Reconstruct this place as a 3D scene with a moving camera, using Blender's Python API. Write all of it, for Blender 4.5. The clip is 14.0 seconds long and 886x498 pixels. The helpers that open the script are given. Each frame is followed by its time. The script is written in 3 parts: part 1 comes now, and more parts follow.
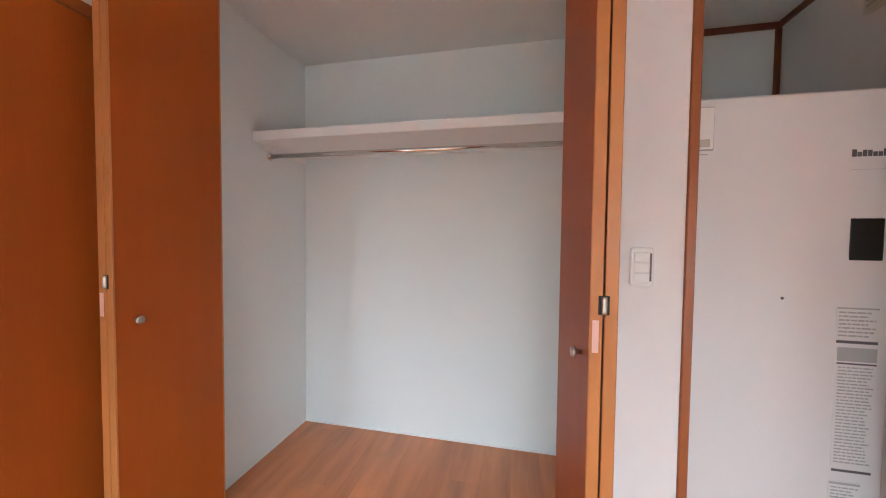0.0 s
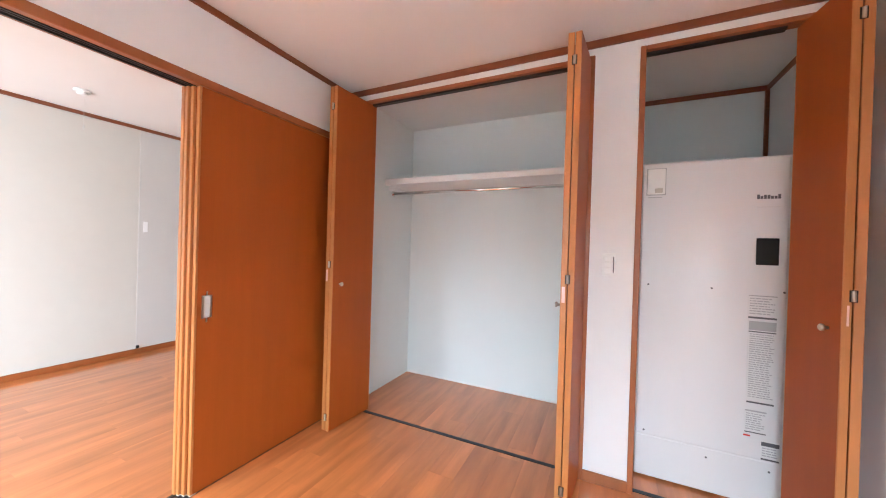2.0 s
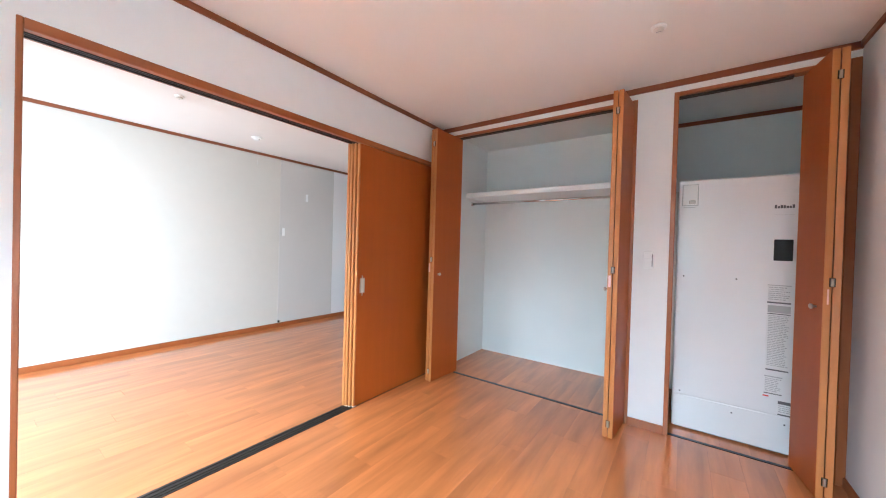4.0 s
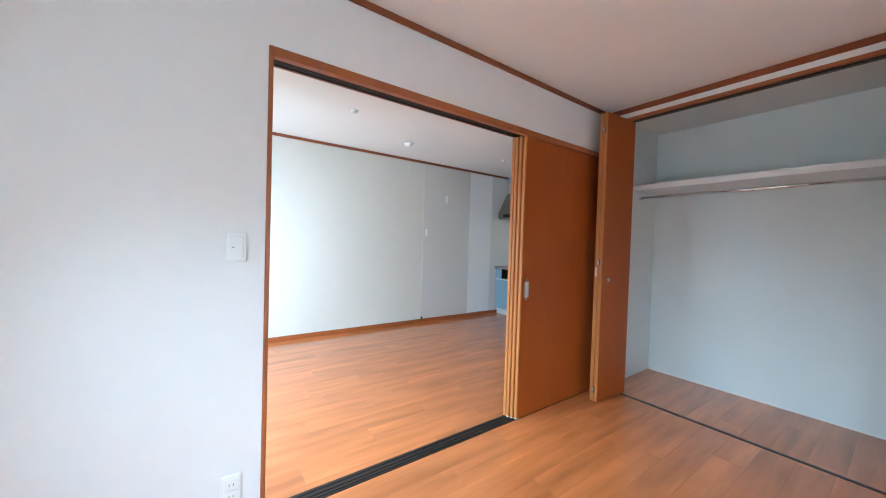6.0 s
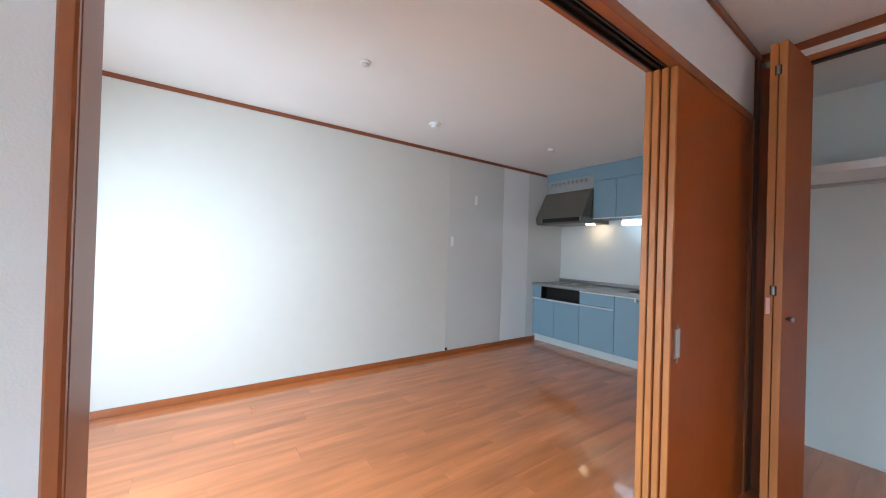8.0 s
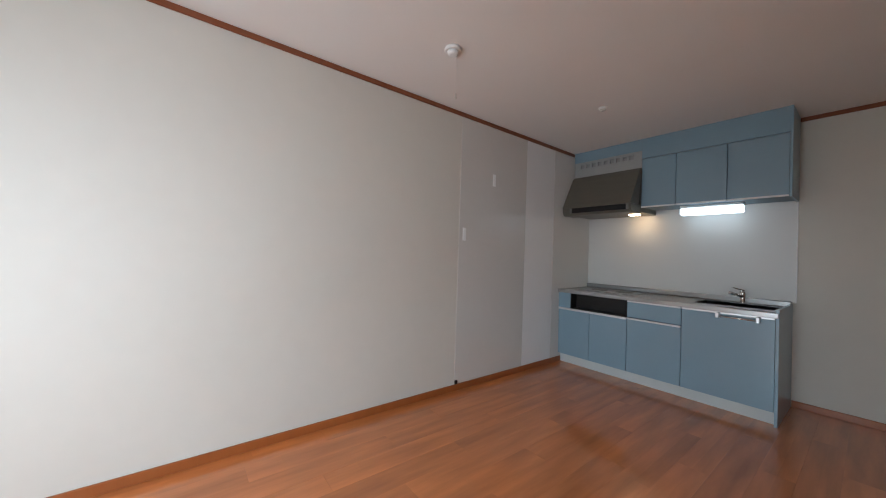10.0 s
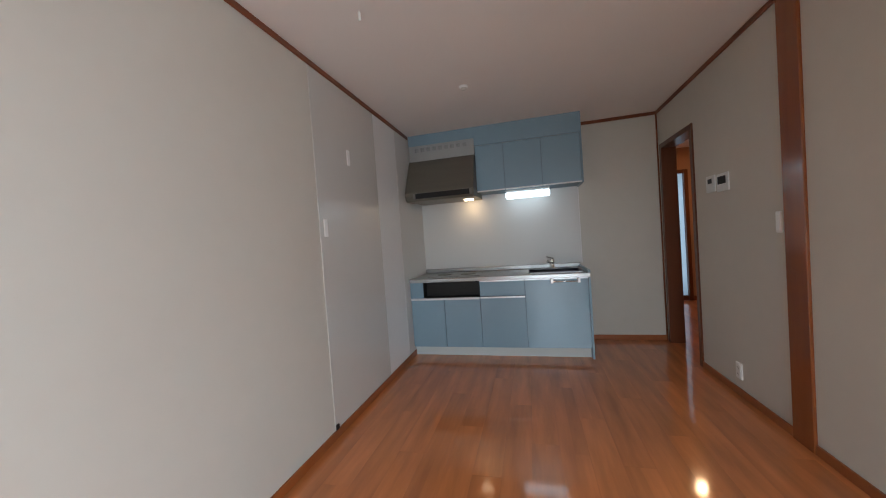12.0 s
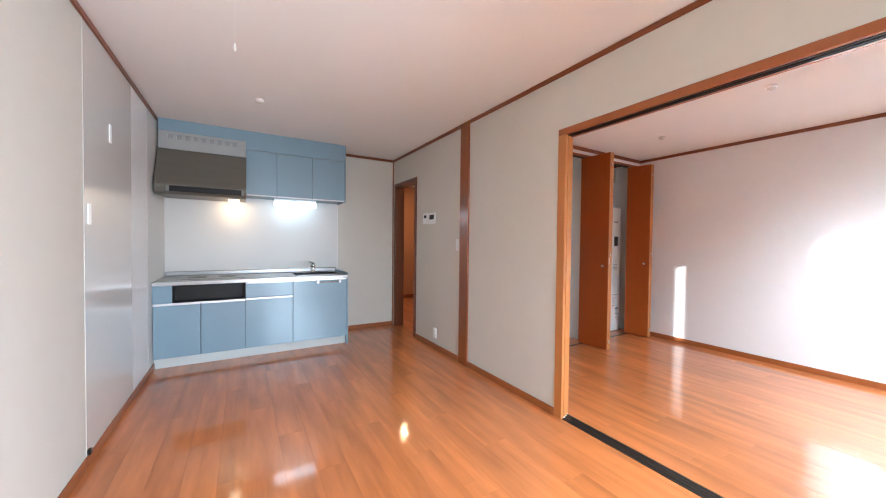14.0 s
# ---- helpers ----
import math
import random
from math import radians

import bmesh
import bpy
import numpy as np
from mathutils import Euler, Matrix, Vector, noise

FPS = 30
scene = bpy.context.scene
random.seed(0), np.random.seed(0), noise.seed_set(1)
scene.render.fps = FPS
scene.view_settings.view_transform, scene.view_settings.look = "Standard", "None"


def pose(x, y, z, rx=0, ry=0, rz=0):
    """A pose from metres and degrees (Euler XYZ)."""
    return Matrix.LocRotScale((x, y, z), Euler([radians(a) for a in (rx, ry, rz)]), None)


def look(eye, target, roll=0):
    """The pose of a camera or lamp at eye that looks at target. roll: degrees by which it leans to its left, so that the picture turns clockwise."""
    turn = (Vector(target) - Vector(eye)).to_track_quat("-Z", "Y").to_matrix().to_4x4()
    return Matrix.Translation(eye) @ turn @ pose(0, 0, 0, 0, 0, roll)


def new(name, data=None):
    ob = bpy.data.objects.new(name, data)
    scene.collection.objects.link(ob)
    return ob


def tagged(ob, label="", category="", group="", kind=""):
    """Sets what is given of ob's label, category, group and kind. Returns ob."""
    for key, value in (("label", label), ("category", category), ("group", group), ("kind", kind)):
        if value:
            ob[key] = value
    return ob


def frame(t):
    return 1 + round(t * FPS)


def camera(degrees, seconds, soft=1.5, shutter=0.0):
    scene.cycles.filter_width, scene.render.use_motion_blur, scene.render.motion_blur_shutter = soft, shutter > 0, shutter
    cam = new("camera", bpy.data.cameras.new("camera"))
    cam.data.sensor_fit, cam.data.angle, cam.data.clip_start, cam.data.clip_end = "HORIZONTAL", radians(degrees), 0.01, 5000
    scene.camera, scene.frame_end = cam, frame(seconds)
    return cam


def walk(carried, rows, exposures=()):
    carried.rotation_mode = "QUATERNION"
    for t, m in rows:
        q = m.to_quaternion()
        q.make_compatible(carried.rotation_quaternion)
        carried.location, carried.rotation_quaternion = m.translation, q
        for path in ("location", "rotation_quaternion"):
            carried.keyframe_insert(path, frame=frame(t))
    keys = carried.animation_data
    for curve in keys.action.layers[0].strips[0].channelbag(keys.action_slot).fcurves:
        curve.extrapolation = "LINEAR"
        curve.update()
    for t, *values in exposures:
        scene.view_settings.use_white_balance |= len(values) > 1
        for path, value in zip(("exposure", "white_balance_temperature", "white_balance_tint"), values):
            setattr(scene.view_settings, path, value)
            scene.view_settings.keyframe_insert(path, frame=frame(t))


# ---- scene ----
cam = camera(105.2, 14.0, soft=1.1)
PATH = [
    (0, (1.399, -1.128, 1.247), (0.977, 0.825, 1.177), 0.6),
    (0.5, (1.494, -1.333, 1.242), (1.141, 0.635, 1.257), -0.7),
    (1, (1.568, -1.546, 1.247), (1.138, 0.407, 1.209), 0.3),
    (1.5, (1.659, -1.769, 1.238), (1.016, 0.124, 1.293), 1.1),
    (2, (1.751, -1.981, 1.23), (0.888, -0.177, 1.218), 1.7),
    (2.2, (1.766, -2.06, 1.233), (0.899, -0.258, 1.227), 1.8),
    (4.3, (1.979, -2.736, 1.219), (0.667, -1.227, 1.187), 1.5),
    (4.5, (1.982, -2.737, 1.212), (0.538, -1.354, 1.17), 1.3),
    (5, (1.872, -2.801, 1.231), (0.238, -1.649, 1.19), 1.6),
    (5.5, (1.72, -2.849, 1.222), (0.065, -1.726, 1.227), 2.4),
    (6, (1.573, -2.831, 1.218), (-0.053, -1.666, 1.176), 1.8),
    (6.5, (1.346, -2.732, 1.211), (-0.296, -1.59, 1.206), 1.8),
    (7, (1.106, -2.648, 1.221), (-0.61, -1.621, 1.221), 2.0),
    (7.5, (0.842, -2.551, 1.228), (-0.868, -1.514, 1.246), 2.1),
    (7.7, (0.729, -2.522, 1.231), (-0.953, -1.439, 1.241), 1.7),
    (9.8, (-0.4, -2.058, 1.194), (-1.967, -0.816, 1.239), 2.3),
    (10, (-0.491, -2.045, 1.174), (-2.066, -0.812, 1.201), 1.9),
    (10.5, (-0.757, -2.057, 1.232), (-2.503, -1.085, 1.12), 0.5),
    (11, (-1.061, -2.077, 1.199), (-2.608, -0.811, 1.143), 1.7),
    (11.5, (-1.281, -2.061, 1.227), (-2.296, -0.339, 1.154), 0.6),
    (12, (-1.44, -2.011, 1.22), (-1.939, -0.075, 1.167), -4.0),
    (12.5, (-1.608, -2.045, 1.227), (-1.616, -0.045, 1.249), -0.2),
    (13, (-1.751, -2.217, 1.22), (-1.141, -0.313, 1.201), 0.3),
    (13.5, (-1.887, -2.442, 1.233), (-1.121, -0.595, 1.21), 0.3),
    (14, (-1.996, -2.634, 1.219), (-0.975, -0.915, 1.178), 0.6),
]
EXPOSURES = [(0.0, 1.27, 5850, 6), (1.0, 1.56, 5800, 6), (2.2, 1.56, 5600, 5), (4.3, 1.36, 5200, -2), (5.0, 1.3, 5050, -6), (6.0, 0.9, 5000, -5), (7.7, 0.68, 5100, -2),
             (9.8, 0.06, 5800, 5), (11.0, -0.02, 5750, 5), (11.5, -0.12, 5850, 5), (12.0, 0.09, 5900, 5), (12.5, 0.52, 5900, 5), (13.2, 0.92, 5750, 6), (14.0, 1.28, 5600, 6)]
walk(cam, [(t, look(eye, target, roll)) for t, eye, target, roll in PATH], EXPOSURES)
BED_W, BED_G, LIV_W, LIV_E = 28.5, 2.6, 26.5, 19.0
TUBE_W, HOOD_W, HALL_W, PATCH_W = 0.09, 0.45, 7.0, 44.0

# ---- exposure is set in walk(); world, sun and window light ----
def node_world():
    w = bpy.data.worlds.new("sky")
    w.use_nodes = True
    nt = w.node_tree
    sky = nt.nodes.new("ShaderNodeTexSky")
    sky.sky_type, sky.sun_disc = "NISHITA", False
    sky.sun_elevation, sky.sun_rotation = radians(SUN_ELEV), radians(SUN_AZ)
    nt.links.new(sky.outputs[0], nt.nodes["Background"].inputs[0])
    nt.nodes["Background"].inputs[1].default_value = 0.07
    scene.world = w


# the sun stands low behind the window wall and shines towards +y and +x
SUN_DIR = Vector((1.98, 3.31, -0.965)).normalized()
SUN_ELEV = math.degrees(math.asin(-SUN_DIR.z))
SUN_AZ = math.degrees(math.atan2(-SUN_DIR.x, -SUN_DIR.y))
node_world()
sun = new("sun", bpy.data.lights.new("sun", "SUN"))
sun.data.energy, sun.data.angle, sun.data.color = 5.0, radians(0.5), (1.0, 0.93, 0.84)
sun.matrix_world = look((-5, -12, 5), Vector((-5, -12, 5)) + SUN_DIR)


def area(name, m, sx, sy, power, color):
    ob = new(name, bpy.data.lights.new(name, "AREA"))
    ob.data.shape, ob.data.size, ob.data.size_y = "RECTANGLE", sx, sy
    ob.data.energy, ob.data.color = power, color
    ob.matrix_world = m
    return ob


# daylight in the two window openings
bed = area("window_light_bedroom", look((1.45, -3.66, 1.42), (1.25, -2.60, 0.1)), 1.62, 0.95, BED_W, (0.82, 0.92, 1.0))
bed.data.spread = radians(98)
# the sunlit frosted panes throw some of their light towards the east wall
for gx in (1.05, 1.85):
    g = area("sunlit_pane_light", look((gx, -3.46, 1.42), (2.7, -2.35, 0.85)), 0.42, 0.9, BED_G, (0.90, 0.955, 1.0))
    g.data.spread = radians(56)
for gx, aim, wide, power in ((-1.20, (-2.70, -1.70, 0.65), 124, LIV_W), (-0.55, (-0.60, -2.35, -0.15), 108, LIV_E)):
    g = area("window_light_living", look((gx, -3.52, 1.0), aim), 0.7, 1.8, power, (0.85, 0.92, 1.0))
    g.data.spread = radians(wide)
# added lamp, narrow beam: bright patch on the east wall, bounce for the closet
g = area("wall_patch_light", look((1.55, -3.50, 1.55), (2.70, -2.00, 1.02)), 0.12, 0.45, PATCH_W, (1.0, 0.95, 0.90))
g.data.spread = radians(9)


# ---- materials ----
def mat(name, base, rough=0.5, metal=0.0, var=0.05, scale=6.0, stretch=(1, 1, 1), bump=0.0, bump_scale=200.0,
        coat=0.0, coat_rough=0.1, coat_ior=1.5, rnd=0.0, dark=None, spec=0.5, fine=0.0, fine_stretch=(1, 1, 1), rvar=0.0):
    """Base colour with variation at two scales, optional fine relief, random shift from piece to piece."""
    m = bpy.data.materials.new(name)
    m.use_nodes = True
    nt = m.node_tree
    p = nt.nodes["Principled BSDF"]
    tc = nt.nodes.new("ShaderNodeTexCoord")

    def mapped(s, vec, off=None):
        mp = nt.nodes.new("ShaderNodeMapping")
        mp.inputs["Scale"].default_value = vec
        nt.links.new(tc.outputs["Object"], mp.inputs["Vector"])
        if off is not None:
            nt.links.new(off, mp.inputs["Location"])
        n = nt.nodes.new("ShaderNodeTexNoise")
        n.inputs["Scale"].default_value, n.inputs["Detail"].default_value = s, 5
        nt.links.new(mp.outputs[0], n.inputs["Vector"])
        return n.outputs["Fac"]

    info = nt.nodes.new("ShaderNodeObjectInfo")
    off = None
    if rnd:
        sc = nt.nodes.new("ShaderNodeVectorMath")
        sc.operation = "SCALE"
        sc.inputs[0].default_value = (17, 31, 13)
        nt.links.new(info.outputs["Random"], sc.inputs["Scale"])
        off = sc.outputs[0]

    def mul_add(src, a, b):
        q = nt.nodes.new("ShaderNodeMath")
        q.operation = "MULTIPLY_ADD"
        nt.links.new(src, q.inputs[0])
        q.inputs[1].default_value, q.inputs[2].default_value = a, b
        return q.outputs[0]

    def add(a, b):
        q = nt.nodes.new("ShaderNodeMath")
        nt.links.new(a, q.inputs[0]), nt.links.new(b, q.inputs[1])
        return q.outputs[0]

    val = mul_add(mapped(scale, stretch, off), 4 * var, 1 - 2 * var)
    if fine:
        val = add(val, mul_add(mapped(scale * 9, fine_stretch, off), 4 * fine, -2 * fine))
    if rnd:
        val = add(val, mul_add(info.outputs["Random"], 2 * rnd, -rnd))
    mix = nt.nodes.new("ShaderNodeVectorMath")
    mix.operation = "SCALE"
    mix.inputs[0].default_value = base
    nt.links.new(val, mix.inputs["Scale"])
    nt.links.new(mix.outputs[0], p.inputs["Base Color"])
    p.inputs["Roughness"].default_value, p.inputs["Metallic"].default_value = rough, metal
    p.inputs["Specular IOR Level"].default_value = spec
    if rvar:
        nt.links.new(mul_add(mapped(scale * 2, (1, 1, 1)), 2 * rvar, rough - rvar), p.inputs["Roughness"])
    p.inputs["Coat Weight"].default_value, p.inputs["Coat Roughness"].default_value, p.inputs["Coat IOR"].default_value = coat, coat_rough, coat_ior
    if bump:
        b = nt.nodes.new("ShaderNodeBump")
        b.inputs["Strength"].default_value, b.inputs["Distance"].default_value = bump, 0.002
        nt.links.new(mapped(bump_scale, (1, 1, 1)), b.inputs["Height"])
        nt.links.new(b.outputs[0], p.inputs["Normal"])
    return m


def glow(name, color, strength):
    m = bpy.data.materials.new(name)
    m.use_nodes = True
    p = m.node_tree.nodes["Principled BSDF"]
    p.inputs["Base Color"].default_value = (0.9, 0.9, 0.9, 1)
    p.inputs["Emission Color"].default_value = (*color, 1)
    p.inputs["Emission Strength"].default_value = strength
    return m


def frosted(name):
    m = bpy.data.materials.new(name)
    m.use_nodes = True
    nt = m.node_tree
    t = nt.nodes.new("ShaderNodeBsdfTranslucent")
    t.inputs[0].default_value = (0.8, 0.85, 0.85, 1)
    nt.links.new(t.outputs[0], nt.nodes["Material Output"].inputs[0])
    return m


PAPER_BED = mat("wallpaper_bedroom", (0.80, 0.79, 0.78), 0.75, var=0.015, scale=1.5, bump=0.25, bump_scale=260, fine=0.01)
PAPER_LIV = mat("wallpaper_living", (0.62, 0.585, 0.52), 0.62, var=0.02, scale=1.2, bump=0.12, bump_scale=240, fine=0.012, spec=0.35)
PAPER_CLOSET = mat("wallpaper_closet", (0.765, 0.80, 0.79), 0.75, var=0.015, scale=2, bump=0.2, bump_scale=260)
PAPER_CEIL = mat("ceiling_paper", (0.80, 0.775, 0.745), 0.85, var=0.02, scale=1.5, bump=0.3, bump_scale=180)
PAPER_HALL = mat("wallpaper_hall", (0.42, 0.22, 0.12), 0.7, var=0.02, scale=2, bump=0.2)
DOOR = mat("door_veneer", (0.335, 0.072, 0.007), 0.48, var=0.05, scale=3.0, stretch=(6, 6, 0.35), fine=0.035,
           fine_stretch=(8, 8, 0.25), coat=0.06, coat_rough=0.35, rvar=0.05, spec=0.25)
EDGE = mat("door_edge_wood", (0.47, 0.18, 0.048), 0.4, var=0.06, scale=5.0, stretch=(5, 5, 0.3), fine=0.03, fine_stretch=(8, 8, 0.3))
FRAME = mat("frame_wood", (0.31, 0.090, 0.021), 0.4, var=0.08, scale=4.0, stretch=(4, 4, 0.4), fine=0.03, fine_stretch=(8, 8, 0.3), coat=0.2, coat_rough=0.25)
TRIM = mat("trim_wood", (0.20, 0.053, 0.014), 0.38, var=0.08, scale=4.0, stretch=(1, 1, 3), fine=0.03, coat=0.2, coat_rough=0.25)
DARKWOOD = mat("dark_casing_wood", (0.13, 0.038, 0.013), 0.35, var=0.1, scale=4.0, stretch=(5, 5, 0.3), fine=0.04, fine_stretch=(8, 8, 0.3), coat=0.3, coat_rough=0.2)
POST = mat("post_wood", (0.26, 0.072, 0.017), 0.25, var=0.1, scale=4.0, stretch=(5, 5, 0.3), fine=0.04, fine_stretch=(8, 8, 0.3), coat=0.6, coat_rough=0.15)
PLANK = mat("floor_plank", (0.53, 0.176, 0.051), 0.4, var=0.28, scale=2.2, stretch=(5.5, 0.7, 1), fine=0.03,
            fine_stretch=(4, 0.4, 1), rnd=0.05, coat=1.0, coat_rough=0.085, coat_ior=1.57, bump=0.055, bump_scale=12, spec=0.2)


def printed_strips(m, wide, long, amount):
    """Each board carries two printed strips, cut into lengths of slightly different tone."""
    nt = m.node_tree

    def op(kind, a, b):
        q = nt.nodes.new("ShaderNodeMath")
        q.operation = kind
        for k, v in enumerate((a, b)):
            if isinstance(v, (int, float)):
                q.inputs[k].default_value = v
            else:
                nt.links.new(v, q.inputs[k])
        return q.outputs[0]
    tc, sep, info = nt.nodes.new("ShaderNodeTexCoord"), nt.nodes.new("ShaderNodeSeparateXYZ"), nt.nodes.new("ShaderNodeObjectInfo")
    nt.links.new(tc.outputs["Object"], sep.inputs[0])
    col = op("FLOOR", op("DIVIDE", sep.outputs[0], wide), 0.0)
    row = op("FLOOR", op("ADD", op("DIVIDE", sep.outputs[1], long), op("ADD", op("MULTIPLY", col, 0.43), info.outputs["Random"])), 0.0)
    cell = nt.nodes.new("ShaderNodeCombineXYZ")
    nt.links.new(col, cell.inputs[0]), nt.links.new(row, cell.inputs[1]), nt.links.new(op("MULTIPLY", info.outputs["Random"], 97.0), cell.inputs[2])
    wn = nt.nodes.new("ShaderNodeTexWhiteNoise")
    wn.noise_dimensions = "3D"
    nt.links.new(cell.outputs[0], wn.inputs["Vector"])
    tone = op("ADD", op("MULTIPLY", wn.outputs["Value"], 2 * amount), 1 - amount)
    p = nt.nodes["Principled BSDF"]
    src = p.inputs["Base Color"].links[0].from_socket
    sc = nt.nodes.new("ShaderNodeVectorMath")
    sc.operation = "SCALE"
    nt.links.new(src, sc.inputs[0]), nt.links.new(tone, sc.inputs["Scale"])
    nt.links.new(sc.outputs[0], p.inputs["Base Color"])


printed_strips(PLANK, 0.0757, 2.4, 0.075)
JOINT = mat("floor_joint", (0.33, 0.105, 0.03), 0.5, var=0.1)
RAIL = mat("dark_rail", (0.022, 0.016, 0.013), 0.4, var=0.15, scale=12, spec=0.4)
BLUE = mat("blue_laminate", (0.22, 0.322, 0.388), 0.28, var=0.025, scale=3, fine=0.01, coat=0.3, coat_rough=0.12)
BLUE_EDGE = mat("blue_edge", (0.13, 0.19, 0.23), 0.45, var=0.03)
STEEL = mat("brushed_steel", (0.36, 0.35, 0.34), 0.3, metal=1, var=0.04, scale=8, stretch=(0.4, 6, 6), fine=0.03, fine_stretch=(0.3, 8, 8), rvar=0.06)
HOODM = mat("hood_metal", (0.165, 0.150, 0.118), 0.38, metal=0.35, var=0.05, scale=6, stretch=(0.4, 4, 4), fine=0.03, rvar=0.05)
CHROME = mat("chrome", (0.75, 0.74, 0.72), 0.14, metal=1, var=0.02)
NICKEL = mat("satin_nickel", (0.52, 0.49, 0.44), 0.32, metal=1, var=0.04)
ALU = mat("aluminium", (0.74, 0.74, 0.74), 0.38, metal=0.8, var=0.02)
BLACK = mat("black_plastic", (0.012, 0.011, 0.010), 0.4, var=0.1, spec=0.25)
CAVITY = mat("oven_recess", (0.014, 0.011, 0.009), 0.45, var=0.12, spec=0.25)
PLASTIC = mat("white_plastic", (0.82, 0.82, 0.80), 0.35, var=0.01)
IVORY = mat("ivory_plastic", (0.66, 0.65, 0.60), 0.4, var=0.02)
ENAMEL = mat("heater_enamel", (0.76, 0.765, 0.775), 0.22, var=0.012, scale=2, coat=0.35, coat_rough=0.12)
KICK = mat("plinth_grey", (0.56, 0.58, 0.56), 0.5, var=0.03, scale=5)
SPLASH = mat("splash_panel", (0.66, 0.645, 0.62), 0.42, var=0.012, scale=2)
GREYPANEL = mat("glossy_wall_board", (0.63, 0.605, 0.565), 0.26, var=0.015, scale=1.5, fine=0.008, spec=0.6, coat=0.3, coat_rough=0.18)
WHITE_BOARD = mat("white_board", (0.80, 0.79, 0.78), 0.4, var=0.01)
PAPER = mat("label_paper", (0.70, 0.71, 0.71), 0.6, var=0.02)
INK = mat("label_ink", (0.10, 0.10, 0.11), 0.6, var=0.05)
INK_SOFT = mat("label_ink_soft", (0.40, 0.41, 0.42), 0.6, var=0.05)
RED = mat("label_red", (0.6, 0.05, 0.04), 0.6, var=0.03)
PINK = mat("pink_sticker", (0.78, 0.52, 0.46), 0.6, var=0.02)
CONCRETE = mat("outside_concrete", (0.35, 0.34, 0.32), 0.9, var=0.1, bump=0.3, bump_scale=40)
TUBE = glow("lamp_tube", (0.82, 0.94, 1.0), 2.3)
BULB = glow("lamp_warm", (1.0, 0.72, 0.42), 6.0)
FROST = frosted("frosted_glass")


# ---- builders ----
def bm_box(bm, lo, hi, bev=0.0, seg=1):
    r = bmesh.ops.create_cube(bm, size=1.0)
    lo, hi = Vector(lo), Vector(hi)
    c, s = (lo + hi) / 2, hi - lo
    for v in r["verts"]:
        v.co = Vector((v.co.x * s.x, v.co.y * s.y, v.co.z * s.z)) + c
    if bev:
        es = list({e for v in r["verts"] for e in v.link_edges})
        bmesh.ops.bevel(bm, geom=es, offset=bev, segments=seg, affect="EDGES", profile=0.5)
    return bm


def box(lo, hi, bev=0.0, seg=1):
    return bm_box(bmesh.new(), lo, hi, bev, seg)


def boxes(*items, bev=0.0):
    bm = bmesh.new()
    for lo, hi in items:
        bm_box(bm, lo, hi, bev)
    return bm


def turned(profile, n=24, axis="z", at=(0, 0, 0)):
    """A turned solid from (radius, height) pairs."""
    bm = bmesh.new()
    rings = []
    for r, hgt in profile:
        rings.append([bm.verts.new((r * math.cos(2 * math.pi * i / n), r * math.sin(2 * math.pi * i / n), hgt)) for i in range(n)])
    for a, b in zip(rings, rings[1:]):
        for i in range(n):
            bm.faces.new((a[i], a[(i + 1) % n], b[(i + 1) % n], b[i]))
    bm.faces.new(list(reversed(rings[0])))
    bm.faces.new(rings[-1])
    rot = {"z": Matrix(), "x": Matrix.Rotation(radians(90), 4, "Y"), "y": Matrix.Rotation(radians(-90), 4, "X"),
           "-x": Matrix.Rotation(radians(-90), 4, "Y"), "-y": Matrix.Rotation(radians(90), 4, "X"), "-z": Matrix.Rotation(radians(180), 4, "X")}[axis]
    bmesh.ops.transform(bm, matrix=Matrix.Translation(at) @ rot, verts=bm.verts)
    for f in bm.faces:
        f.smooth = len(f.verts) == 4
    return bm


def prism(points, axis, a, b, bev=0.0, seg=2):
    """A solid with a polygon section, drawn along one axis from a to b."""
    bm = bmesh.new()

    def put(u, v, w):
        return {"x": (w, u, v), "y": (u, w, v), "z": (u, v, w)}[axis]
    lo = [bm.verts.new(put(u, v, a)) for u, v in points]
    hi = [bm.verts.new(put(u, v, b)) for u, v in points]
    n = len(points)
    for i in range(n):
        bm.faces.new((lo[i], lo[(i + 1) % n], hi[(i + 1) % n], hi[i]))
    bm.faces.new(list(reversed(lo)))
    bm.faces.new(hi)
    bmesh.ops.recalc_face_normals(bm, faces=bm.faces)
    if bev:
        bmesh.ops.bevel(bm, geom=list(bm.edges), offset=bev, segments=seg, affect="EDGES", profile=0.5)
    return bm


def mesh_of(name, bm, material):
    me = bpy.data.meshes.new(name)
    bmesh.ops.recalc_face_normals(bm, faces=bm.faces)
    bm.to_mesh(me)
    bm.free()
    me.materials.append(material)
    return me


def part(name, bm, material, parent, label=""):
    ob = new(name, mesh_of(name, bm, material))
    ob.parent = parent
    return tagged(ob, label)


def solid(name, bm, material, label="", category="", group="", kind=""):
    return tagged(new(name, mesh_of(name, bm, material)), label, category, group, kind)


def thing(name, at, label, category, group=""):
    ob = new(name)
    ob.empty_display_size = 0.05
    ob.location = at
    return tagged(ob, label, category, group)


def structure(name, bm, material, label="", category="wall"):
    return solid(name, bm, material, label, category, kind="structure")


